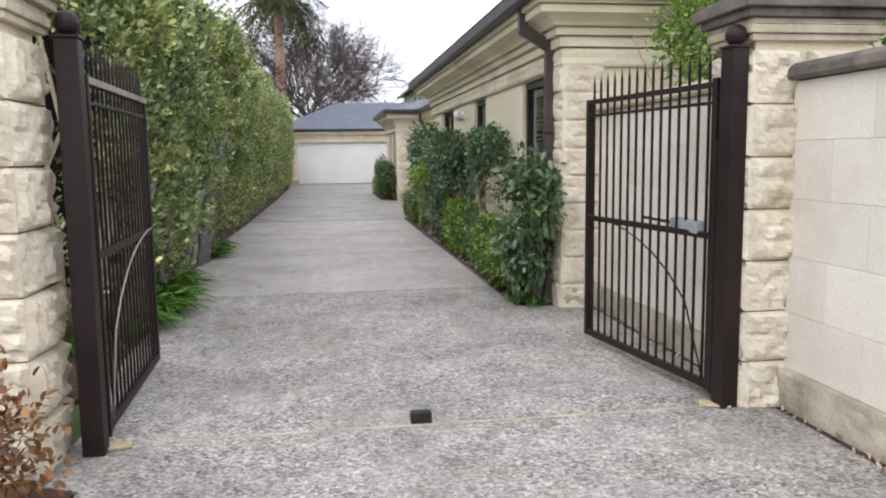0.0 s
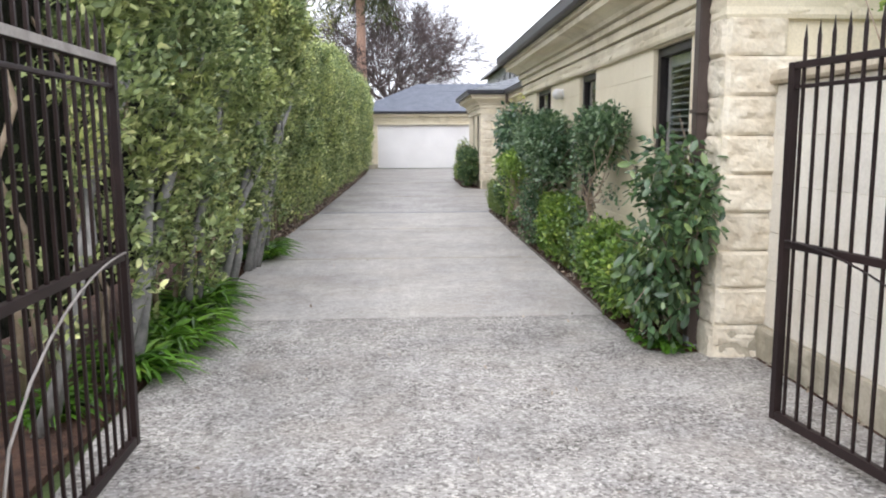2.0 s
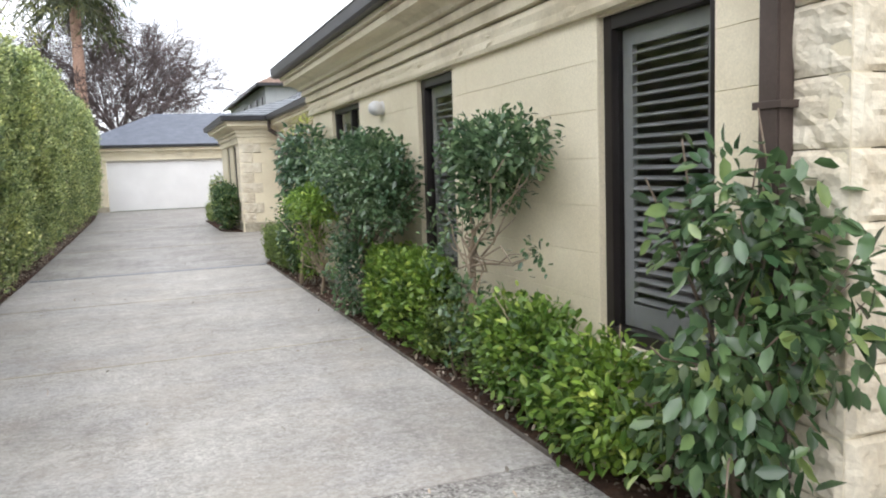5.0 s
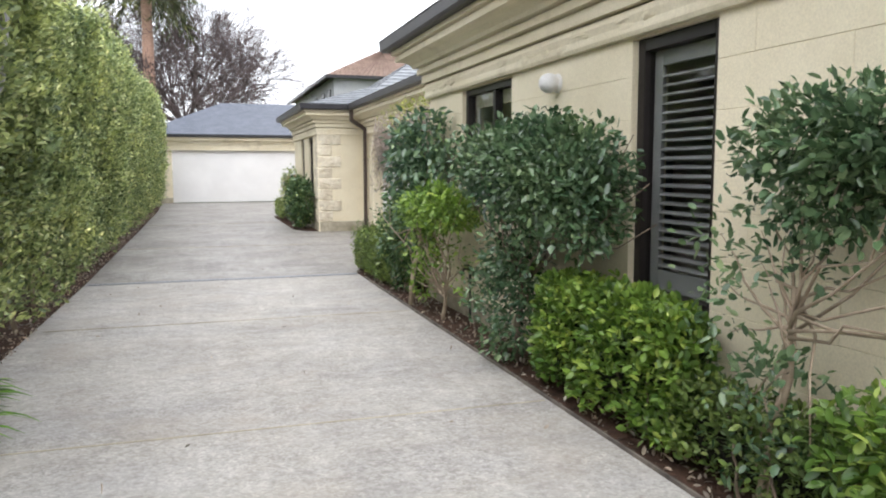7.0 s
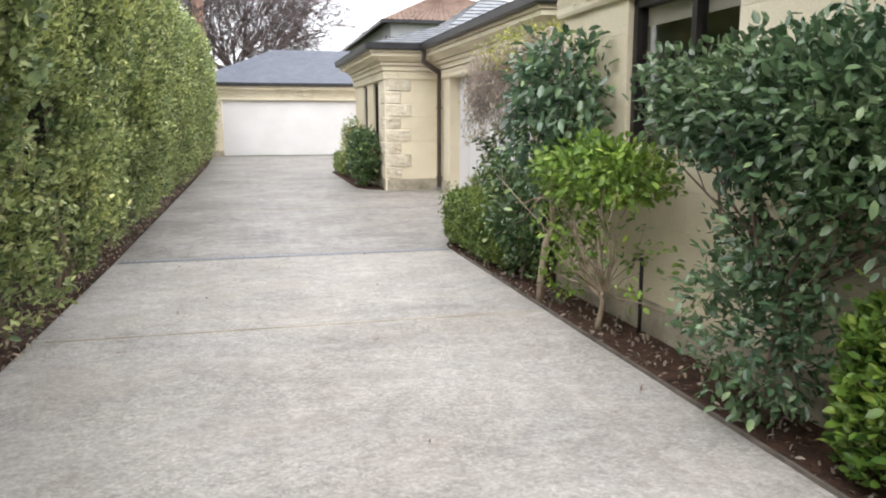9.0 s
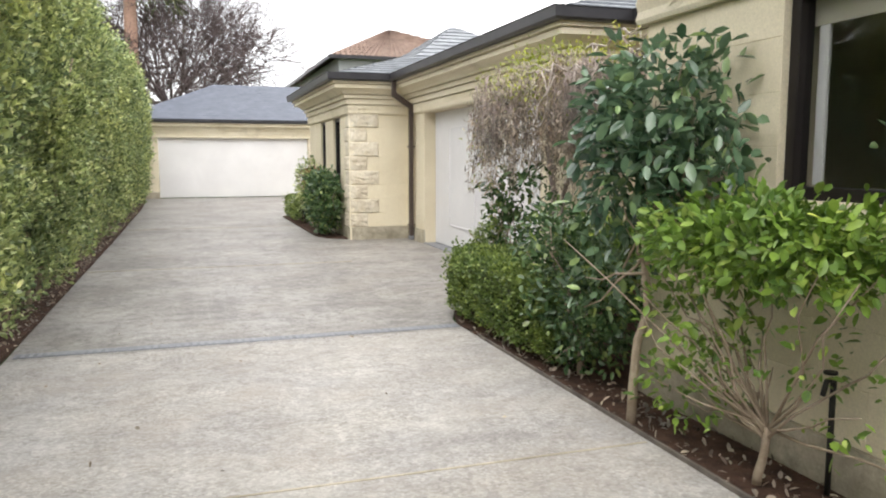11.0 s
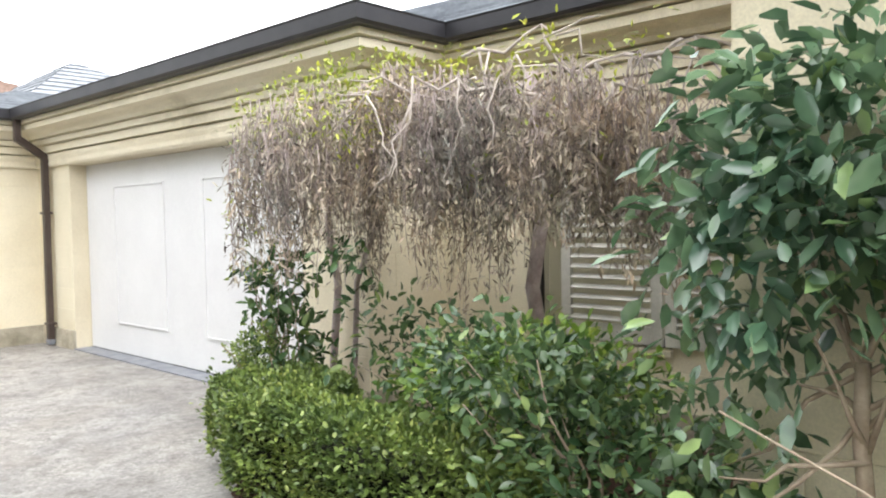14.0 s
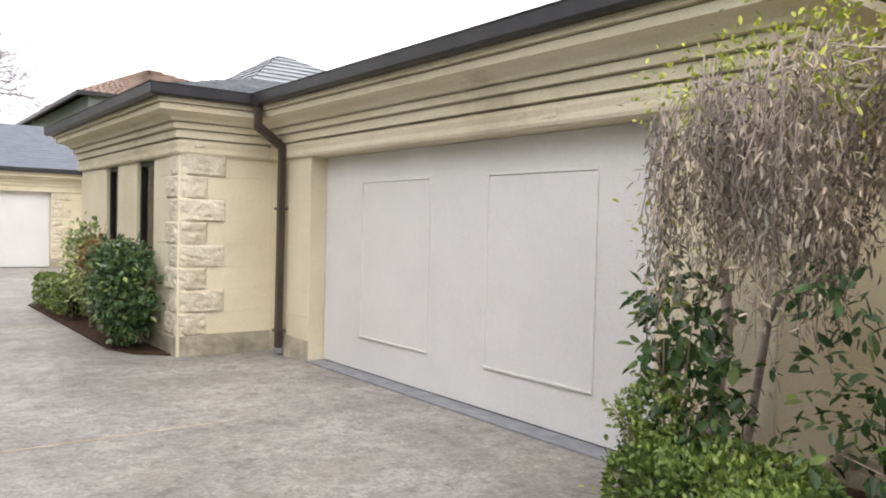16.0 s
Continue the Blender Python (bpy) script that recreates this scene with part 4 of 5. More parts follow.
# ---- gateway: piers, boundary wall, gates ----
def pier(x0, x1, y0, y1, label, dark):
    p = thing("gate_pier", ((x0 + x1) / 2, (y0 + y1) / 2, 0), label, "gate pier", "gate piers", kind="structure")
    stay(part("core", boxed(x0 + 0.03, x1 - 0.03, y0 + 0.03, y1 - 0.03, -0.05, 2.2), M_JOINT, p))
    rise, k, z = 0.305, 0, -0.02
    m = Matrix.Translation(-p.location)
    while z < 2.1:
        for start, along, L in (((x1, y0), (-1, 0), x1 - x0), ((x0, y0), (0, 1), y1 - y0), ((x0, y1), (1, 0), x1 - x0), ((x1, y1), (0, -1), y1 - y0)):
            a = 0.30 if k % 2 else 0.42
            b = L - (0.42 if k % 2 else 0.30)
            for s0, s1, rocky in ((0, a, 1), (a, b, 0), (b, L, 1)):
                if s1 - s0 < 0.06:
                    continue
                h = min(rise, 2.16 - z)
                me = block_mesh(s1 - s0 - 0.008, h - 0.01, 0.03, M_ROCK if rocky else M_WALLPALE, 0.05 if rocky else 0.0, int(rng.integers(0, 6)) if rocky else 0)
                ob = lay("quoin_stone" if rocky else "stone_block", me, (0, 0, 0), along, p)
                inward = (along[1] * 0.03, -along[0] * 0.03)
                ob.matrix_local = m @ Matrix(((along[0], -along[1], 0, start[0] + along[0] * s0 + inward[0]), (along[1], along[0], 0, start[1] + along[1] * s0 + inward[1]), (0, 0, 1, z), (0, 0, 0, 1)))
        z += rise
        k += 1
    cap = M_CAPDARK if dark else M_CAP
    for o, za, zb in ((0.02, 2.16, 2.20), (0.04, 2.20, 2.25), (0.03, 2.25, 2.285), (0.07, 2.285, 2.335), (0.11, 2.335, 2.40), (0.08, 2.40, 2.43)):
        stay(part("cap_course", boxed(x0 - o, x1 + o, y0 - o, y1 + o, za, zb - 0.002, bevel=0.008), M_CAP if zb < 2.3 else cap, p))
    return p


pier(2.86, 3.62, 4.30, 4.74, "rock-faced sandstone gate pier with a moulded cap", True)
pier(-1.78, -0.99, 3.92, 4.40, "rock-faced sandstone gate pier with a moulded cap", False)


def boundary(name, x, y0, y1, label, unit=0.62):
    w = part(name, slab_wall(bmesh.new(), (x, y0), (0, 1), y1 - y0, -0.1, 1.93, 0.24), M_JOINT)
    tagged(w, label, "wall", kind="structure")
    courses(w, (x, y0), (0, 1), y1 - y0, -0.03, 0.24, 0.27, 0.8, M_PLINTH, (), 0.045, name="plinth_stone", rock=0.014)
    courses(w, (x, y0), (0, 1), y1 - y0, 0.24, 1.93, 0.338, unit, M_WALLPALE, (), 0.008)
    return w


# earth gathered along the foot of the wall
tagged(part("earth_strip", boxed(3.05, 3.11, -3.0, 4.24, -0.03, 0.006), M_SOIL), "dark earth and litter along the wall foot", "earth", kind="structure")
tagged(part("earth_strip_2", boxed(3.02, 3.08, 4.8, 7.42, -0.03, 0.006), M_SOIL), "dark earth and litter along the wall foot", "earth", kind="structure")
boundary("wall_boundary", 3.09, 4.74, 7.46, "pale block boundary wall between gate pier and house")
boundary("wall_street", 3.13, -3.2, 4.3, "pale block boundary wall outside the gate")
COPE = [(-0.27, 1.935), (0.055, 1.935), (0.07, 1.955), (0.06, 2.0), (0.03, 2.03), (-0.24, 2.03)]
tagged(moulding("coping", [(3.09, 4.75), (3.09, 7.455)], COPE, M_CAP), "weathered stone coping on the boundary wall", "coping", kind="structure")
tagged(moulding("coping_2", [(3.13, -3.2), (3.13, 4.295)], COPE, M_CAPDARK), "dark weathered coping on the street wall", "coping", kind="structure")
tagged(part("wall_left", slab_wall(bmesh.new(), (-12, 4.05), (1, 0), 10.2, -0.1, 1.9, -0.24), M_WALLPALE), "plain boundary wall beside the gate pier", "wall", kind="structure")


def gate(px, py, ex, ey, label, side):
    """One open leaf from the hinge (px, py) to its free end (ex, ey), with its square post and ball finial."""
    g = thing("metal_gate", (px, py, 0.0), label, "gate", "driveway gates")
    d = Vector((ex - px, ey - py, 0))
    L = d.length
    turn = Matrix.Rotation(math.atan2(d.y, d.x), 4, "Z")

    def place(name, bm, material=M_STEEL, lab=""):
        bmesh.ops.transform(bm, matrix=turn, verts=bm.verts)
        return part(name, bm, material, g, lab)

    z0, zt = 0.06, 1.95
    place("stile", boxed(0.0, 0.05, -0.022, 0.022, z0, zt + 0.02, bevel=0.004))
    place("stile", boxed(L - 0.045, L, -0.022, 0.022, z0, zt, bevel=0.004))
    place("bottom_rail", boxed(0.05, L - 0.045, -0.02, 0.02, z0, z0 + 0.05, bevel=0.004))
    place("middle_rail", boxed(0.05, L - 0.045, -0.018, 0.018, 1.0, 1.04, bevel=0.004))
    place("top_rail", boxed(0.05, L - 0.045, -0.02, 0.02, zt - 0.035, zt, bevel=0.004))
    place("upper_rail", boxed(0.05, L - 0.045, -0.012, 0.012, zt - 0.135, zt - 0.115, bevel=0.003))
    if side > 0:
        place("worn_edge", boxed(0.02, L - 0.02, -0.026, -0.019, zt - 0.03, zt + 0.006), M_STEEL_WORN, "silvery worn steel edge of the top rail")
    n = 15
    for k in range(n):
        x = 0.05 + (L - 0.095) * (k + 0.5) / n
        top = zt + 0.16 + 0.02 * math.sin(math.pi * (k + 0.5) / n)
        bar = boxed(x - 0.007, x + 0.007, -0.007, 0.007, z0 + 0.05, top - 0.05)
        tip = bmesh.ops.create_cone(bar, cap_ends=True, segments=6, radius1=0.009, radius2=0.001, depth=0.07)
        bmesh.ops.translate(bar, vec=(x, 0, top - 0.015), verts=tip["verts"])
        place("bar", bar)
    t = Tubes()
    pts = []
    for k in range(13):
        a = radians(90 * k / 12)
        pts.append((L - 0.06 - (L - 0.12) * (1 - math.cos(a)), -0.026 * side, z0 + 0.06 + 0.92 * math.cos(math.asin(min(1, 1 - math.cos(a)))) ))
    t.add(pts, [0.006] * 13, 6)
    b = t.build("brace", M_STEEL_WORN if side > 0 else M_STEEL, g, "thin curved brace rod")
    b.data.transform(turn)
    # post behind the hinge
    o = 0.025 if side > 0 else 0.0
    post = boxed(-0.18, -0.07, o - 0.055, o + 0.055, 0.0, 2.12, bevel=0.006)
    place("post", post)
    place("post_cap", boxed(-0.19, -0.06, o - 0.065, o + 0.065, 2.12, 2.135, bevel=0.004))
    s = bmesh.new()
    bmesh.ops.create_uvsphere(s, u_segments=16, v_segments=10, radius=0.062)
    bmesh.ops.translate(s, vec=(-0.125, o, 2.195), verts=s.verts)
    place("ball_finial", s)
    for z in (0.35, 1.72):
        h = bmesh.new()
        bmesh.ops.create_cone(h, cap_ends=True, segments=10, radius1=0.022, radius2=0.022, depth=0.11)
        bmesh.ops.translate(h, vec=(-0.05, o * 0.5, z), verts=h.verts)
        place("hinge", h)
    place("drive_arm", boxed(-0.036, -0.002, -0.034, 0.034, 0.05, 1.6, bevel=0.006))
    return g


gr = gate(2.755, 4.47, 2.51, 6.09, "dark brown steel gate leaf standing open with spear tops", -1)
gl_ = gate(-0.79, 4.36, -0.85, 5.93, "dark brown steel gate leaf standing open with spear tops", 1)
gm = thing("gate_motor", (2.66, 4.95, 0.9), "grey gate closer box on the middle rail", "gate closer")
stay(part("case", boxed(2.70, 2.78, 4.62, 5.0, 1.02, 1.1, bevel=0.015), M_SLATE, gm))
stay(part("arm", boxed(2.73, 2.75, 5.0, 5.5, 1.05, 1.07, bevel=0.004), M_STEEL, gm))
tagged(part("gate_stop", boxed(0.865, 0.985, 4.36, 4.43, 0.0, 0.065, bevel=0.008), M_BLACKPLASTIC), "black rubber gate stop on the concrete", "gate stop")
for x, y, r in ((-0.74, 4.30, 12), (2.72, 4.36, -20)):
    w = part("timber_wedge", boxed(-0.09, 0.09, -0.05, 0.05, 0.0, 0.012, bevel=0.003), M_CARD)
    w.matrix_world = pose(x, y, 0.004, 0, 0, r)
    tagged(w, "pale timber offcut lying by the gate post", "timber", "timber offcuts")
ic = thing("intercom", (-1.42, 3.9, 1.42), "small grey intercom panel on the gate pier", "intercom")
stay(part("case", boxed(-1.49, -1.36, 3.86, 3.90, 1.35, 1.55, bevel=0.008), M_DRAIN, ic))
stay(part("grille", boxed(-1.47, -1.38, 3.855, 3.86, 1.47, 1.52), M_BLACKPLASTIC, ic))


# ---- planting ----
def shrub(name, at, label, group=""):
    return thing(name, at, label, "shrub" if name != "hedge" else "hedge", group)


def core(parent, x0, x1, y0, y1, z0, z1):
    """An added block inside a hedge, uneven like its outside, near-black for painted shade."""
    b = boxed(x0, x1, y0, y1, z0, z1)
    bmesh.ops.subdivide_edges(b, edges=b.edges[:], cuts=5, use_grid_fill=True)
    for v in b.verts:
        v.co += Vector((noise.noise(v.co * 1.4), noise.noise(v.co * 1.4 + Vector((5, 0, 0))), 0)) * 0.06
    return stay(part("shade_core", b, M_CORE, parent))


def stems(parent, spots, height, material, lean=0.2, r=0.02, label=""):
    t = Tubes()
    for x, y in spots:
        top = (x + rng.normal(0, lean * 0.4), y + rng.normal(0, lean), height * rng.uniform(0.8, 1.1))
        t.add(wander((x, y, 0), top, 0.04), np.linspace(r, r * 0.4, 6), 6)
    return stay(t.build("stem_growth", material, parent, label, "stuff"))


# the tall clipped hedge, in lengths
def tall_hedge(x0, x1, y0, y1, z1, n1, label, each=9, leaf=0.055, hollow=-0.22, deep=0.40, foot=0.3):
    h = shrub("hedge", (x0, (y0 + y1) / 2, 0), label, "tall boundary hedge")
    P, O = box_shell(x0, x1, y0, y1, 0.15, z1, n1, 0.11, 0.0, 0.85, "ESNT")
    col = np.array([noise.noise(Vector((7.0, p[1] * 1.9 + p[2] * 0.3, p[2] * 0.5))) + 0.6 * noise.noise(Vector((1.0, p[1] * 4.1, p[2] * 2.2))) for p in P])
    P[:, 0] += deep * col + 0.14 * np.clip((P[:, 2] - 0.6) / 2.0, -0.7, 1)
    P[:, 2] += np.where(P[:, 2] > z1 - 0.5, 0.25 * np.array([noise.noise(Vector((2.0, p[1] * 0.9, 0.0))) for p in P]), 0)
    keep = rng.random(len(P)) < np.clip(foot + (P[:, 2] - 0.1) * 0.6, 0.06, 1)
    keep &= rng.random(len(P)) < np.where(col < hollow, 0.07, 1.0)
    Q, D = sprays(P[keep], O[keep], each, 0.24)
    stay(leaf_cloud("foliage", Q, leaf, L_HEDGE, h, D, 0.7, 0.0, 0.5))
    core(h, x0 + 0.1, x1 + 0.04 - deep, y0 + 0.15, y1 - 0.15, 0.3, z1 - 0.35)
    spots = [(x1 - 0.12 - 0.25 * rng.random(), y) for y in np.arange(y0 + 0.3, y1, 0.42)]
    stems(h, spots, 2.9, M_BARK_PALE, 0.5, 0.028)
    return h


tall_hedge(-2.6, -1.42, 6.3, 10.9, 3.35, 480, "tall green clipped hedge with bare leaning stems below", 9, 0.072, -0.0, 0.7, -0.05)
tall_hedge(-2.6, -1.44, 10.9, 14.9, 3.35, 430, "tall green hedge with loose shoots and dark gaps", 9, 0.068, -0.07, 0.6, -0.05)
tall_hedge(-2.6, -1.48, 15.1, 22.0, 3.3, 360, "tall green clipped hedge along the driveway edge", 10, 0.06, -0.16, 0.42)
tall_hedge(-2.6, -1.46, 22.0, 33.5, 3.75, 240, "tall green clipped hedge along the driveway edge", 9, 0.065, -0.15)
tall_hedge(-2.6, -1.50, 33.9, 39.0, 3.75, 150, "paler clipped hedge near the far garage", 8, 0.08)
tall_hedge(-2.7, -1.60, 39.2, 43.9, 3.6, 130, "dark end of the clipped hedge beside the far garage", 8, 0.08)
# bare leaning stems that stand clear of the foliage
for y, top, z, n, rad in ((6.4, 7.4, 2.3, 2, 0.03), (7.2, 9.2, 2.8, 3, 0.045), (9.0, 9.9, 2.4, 3, 0.036), (10.3, 11.2, 1.7, 4, 0.04), (11.6, 13.6, 2.7, 3, 0.045), (12.6, 13.2, 2.2, 2, 0.03)):
    st = shrub("shrub", (-1.45, y, 0.0), "bundle of bare grey leaning hedge stems", "bare hedge stems")
    for _ in range(n):
        t = Tubes()
        x, yy = -1.42 + rng.normal(0, 0.04), y + rng.normal(0, 0.14)
        t.add(wander((x, yy, 0), (-1.2 + rng.normal(0, 0.05), top + rng.normal(0, 0.2), z * rng.uniform(0.85, 1.1)), 0.025), np.linspace(rad * 1.15, rad * 0.6, 6), 8)
        stay(t.build("stem", M_STEM, st))


# the bed along the house
def box_hedge(x0, x1, y0, y1, z1, per, leaf, material, label, depth=0.06, lump=0.06, faces="WESNT"):
    h = shrub("hedge", ((x0 + x1) / 2, (y0 + y1) / 2, 0.01), label, "low clipped hedges")
    P, O = box_shell(x0, x1, y0, y1, 0.08, z1, per, depth, lump, 2.2, faces)
    mid, half = np.array([(x0 + x1) / 2, (y0 + y1) / 2, z1 * 0.5]), np.array([(x1 - x0) / 2, (y1 - y0) / 2, z1 * 0.5])
    q = (P - mid) / half
    q[:, 2] = np.maximum(q[:, 2], 0)
    shrink = np.maximum((np.abs(q) ** 4).sum(1) ** 0.25, 1.0)[:, None]
    P = mid + (P - mid) / shrink
    n = len(P) // 40
    sprout, up = sprays(P[:n * 12:12], O[:n * 12:12], 5, 0.11)
    stay(leaf_cloud("foliage", np.vstack([P, sprout]), leaf, material, h, np.vstack([O, up]), 0.75, 0.0, 0.52))
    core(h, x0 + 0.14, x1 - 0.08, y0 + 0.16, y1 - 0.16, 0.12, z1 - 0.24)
    spots = [((x0 + x1) / 2 + rng.normal(0, 0.06), y) for y in np.arange(y0 + 0.12, y1, 0.25)]
    stems(h, spots, z1 * 0.6, M_BARK, 0.08, 0.012)
    return h


def bushy(name, at, blobs, leaf, material, label, trunk=None, ratio=0.5, droop=0.2, bark=M_BARK_PALE, x_high=2.70, x_low=None, spread=0.8, clump=0.16, trunk_r=0.03, limbs=10):
    """A shrub or small tree: trunk, limbs to its clumps, and leaves."""
    s = shrub(name, at, label)
    P, O = stack(*[clumps(c, r, n, e, clump) for c, r, n, e in blobs])
    near = np.min([(((P - np.array(c)) / (np.array(r) + 0.1)) ** 2).sum(1) for c, r, n, e in blobs], axis=0) < 1.0
    P, O = P[near], O[near]
    P = squeeze(P, x_low, x_high)
    stay(leaf_cloud("leaves", P, leaf, material, s, O, spread, droop, ratio))
    t = Tubes()
    base = Vector((at[0], at[1], 0.0))
    fork = Vector(trunk) if trunk else base + Vector((0, 0, 0.3))
    t.add(wander(base, fork, 0.03), np.linspace(trunk_r, trunk_r * 0.75, 6), 8)
    stay(t.build("trunk", bark, s))
    t = Tubes()
    for c, r, n, e in blobs:
        for _ in range(limbs):
            d = Vector(rng.normal(0, 0.55, 3))
            tip = Vector(c) + Vector((d.x * r[0], d.y * r[1], d.z * r[2]))
            tip.x = min(tip.x, x_high - 0.03) if x_high else tip.x
            tip.z = max(tip.z, 0.15)
            st = base.lerp(fork, rng.uniform(0.75, 1.0))
            t.add(wander(st, tip, 0.07, 4), np.linspace(trunk_r * 0.36, 0.003, 5), 5)
    stay(t.build("branchwork", bark, s, kind="stuff"))
    return s


bushy("shrub", (2.5, 7.74, 0), [((2.42, 7.70, 1.28), (0.24, 0.30, 0.30), 54, 8), ((2.40, 7.68, 0.8), (0.25, 0.32, 0.42), 58, 8), ((2.55, 7.5, 1.1), (0.16, 0.3, 0.32), 26, 9), ((2.38, 7.95, 0.5), (0.2, 0.25, 0.25), 20, 8), ((2.46, 7.3, 0.95), (0.14, 0.22, 0.12), 14, 7), ((2.42, 7.72, 0.42), (0.24, 0.3, 0.3), 42, 9)], 0.1, L_DROOP,
      "drooping large-leaved green shrub by the downpipe", (2.5, 7.74, 0.7), 0.48, 1.1, M_BARK, clump=0.17)
bushy("shrub", (2.5, 9.35, 0), [((2.47, 9.4, 0.42), (0.24, 0.42, 0.34), 170, 15), ((2.5, 9.75, 0.5), (0.2, 0.3, 0.25), 70, 14)], 0.062, L_BRIGHT, "loose bright green shrub under the tall window", clump=0.12)
bushy("shrub", (2.48, 8.65, 0), [((2.46, 8.7, 0.36), (0.26, 0.42, 0.30), 170, 15), ((2.4, 8.35, 0.42), (0.2, 0.25, 0.22), 55, 12)], 0.064, L_BRIGHT, "loose yellow-green shrub below the window sill", clump=0.12)
box_hedge(2.36, 2.66, 9.9, 11.1, 0.52, 1800, 0.045, L_BOX, "low mixed green hedge round the camellia trunk", 0.1, 0.1)
bushy("small_tree", (2.45, 10.45, 0), [((2.5, 9.98, 1.68), (0.18, 0.74, 0.16), 200, 12), ((2.5, 10.15, 1.46), (0.17, 0.5, 0.2), 100, 11), ((2.47, 10.3, 1.15), (0.1, 0.16, 0.18), 10, 8), ((2.52, 9.5, 1.02), (0.06, 0.2, 0.04), 6, 7), ((2.46, 10.75, 1.05), (0.14, 0.2, 0.42), 20, 8), ((2.46, 10.4, 0.45), (0.16, 0.3, 0.34), 34, 10)], 0.06, L_CAMELLIA,
      "trained camellia with dark glossy leaves and bare trunk", (2.48, 10.3, 1.05), limbs=4, trunk_r=0.026, clump=0.12)
box_hedge(2.33, 2.68, 10.95, 12.75, 0.84, 1900, 0.062, L_BRIGHT, "bright yellow-green low hedge below the second window", 0.14, 0.17)
bushy("shrub", (2.5, 13.3, 0), [((2.44, 12.95, 1.55), (0.28, 1.3, 0.34), 640, 13), ((2.44, 12.4, 1.3), (0.24, 0.75, 0.3), 170, 12), ((2.40, 14.0, 1.62), (0.2, 0.38, 0.24), 70, 11), ((2.42, 13.2, 0.95), (0.2, 0.45, 0.3), 60, 11), ((2.40, 13.3, 0.5), (0.22, 0.5, 0.42), 120, 11)], 0.064, L_CAMELLIA,
      "large dense dark camellia against the wall", (2.5, 13.2, 0.8), bark=M_BARK, clump=0.14, limbs=5)
bushy("shrub", (2.44, 15.1, 0), [((2.38, 15.05, 1.15), (0.30, 0.92, 0.19), 310, 11), ((2.38, 15.6, 0.75), (0.2, 0.3, 0.25), 24, 8), ((2.42, 15.0, 0.6), (0.24, 0.8, 0.3), 26, 8), ((2.36, 15.55, 0.35), (0.18, 0.35, 0.2), 22, 8)], 0.064, L_YOUNG,
      "open light green shrub with thin pale stems", (2.45, 15.05, 0.3), limbs=8, trunk_r=0.024, clump=0.1)
bushy("small_tree", (2.34, 16.02, 0), [((2.5, 16.1, 1.82), (0.3, 0.62, 0.34), 130, 9), ((2.5, 16.35, 1.45), (0.28, 0.6, 0.36), 80, 8), ((2.46, 15.6, 1.45), (0.2, 0.4, 0.18), 24, 7), ((2.44, 16.5, 0.85), (0.2, 0.3, 0.3), 16, 7)], 0.105, L_BIG,
      "small tree with large dark leathery leaves", (2.5, 16.12, 1.15), 0.46, 0.7, x_high=None, limbs=4, trunk_r=0.03, clump=0.18)
box_hedge(2.33, 2.80, 17.1, 19.5, 0.64, 3600, 0.038, L_BOX, "clipped dark box hedge curving to the garage court", 0.07, 0.08)
bushy("shrub", (2.55, 17.0, 0), [((2.55, 17.0, 0.55), (0.27, 0.62, 0.5), 240, 12), ((2.62, 17.5, 0.95), (0.3, 0.5, 0.22), 90, 10)], 0.062, L_DROOP, "loose dark green shrub growing out of the hedge end", x_high=None, clump=0.13)
box_hedge(2.60, 3.36, 19.2, 20.1, 0.62, 3400, 0.038, L_BOX, "rounded end of the clipped box hedge", 0.07, 0.08)
bushy("shrub", (3.12, 20.12, 0), [((3.12, 20.12, 0.66), (0.2, 0.2, 0.2), 90, 14)], 0.036, L_BOX, "small clipped box ball at the hedge end", x_high=None, clump=0.06)
bushy("shrub", (3.3, 20.1, 0), [((3.26, 20.08, 1.12), (0.18, 0.2, 0.32), 32, 8), ((3.28, 20.02, 0.75), (0.2, 0.2, 0.3), 28, 8)], 0.1, L_DROOP, "dark large-leaved climber beside the garage door", x_high=4.0, droop=0.7)
bushy("shrub", (3.3, 18.0, 0), [((3.2, 17.8, 0.72), (0.5, 0.8, 0.3), 170, 11), ((3.5, 18.6, 0.55), (0.4, 0.6, 0.25), 60, 10)], 0.07, L_BRIGHT, "leafy green shrub growing behind the hedge", x_high=4.8, clump=0.13)


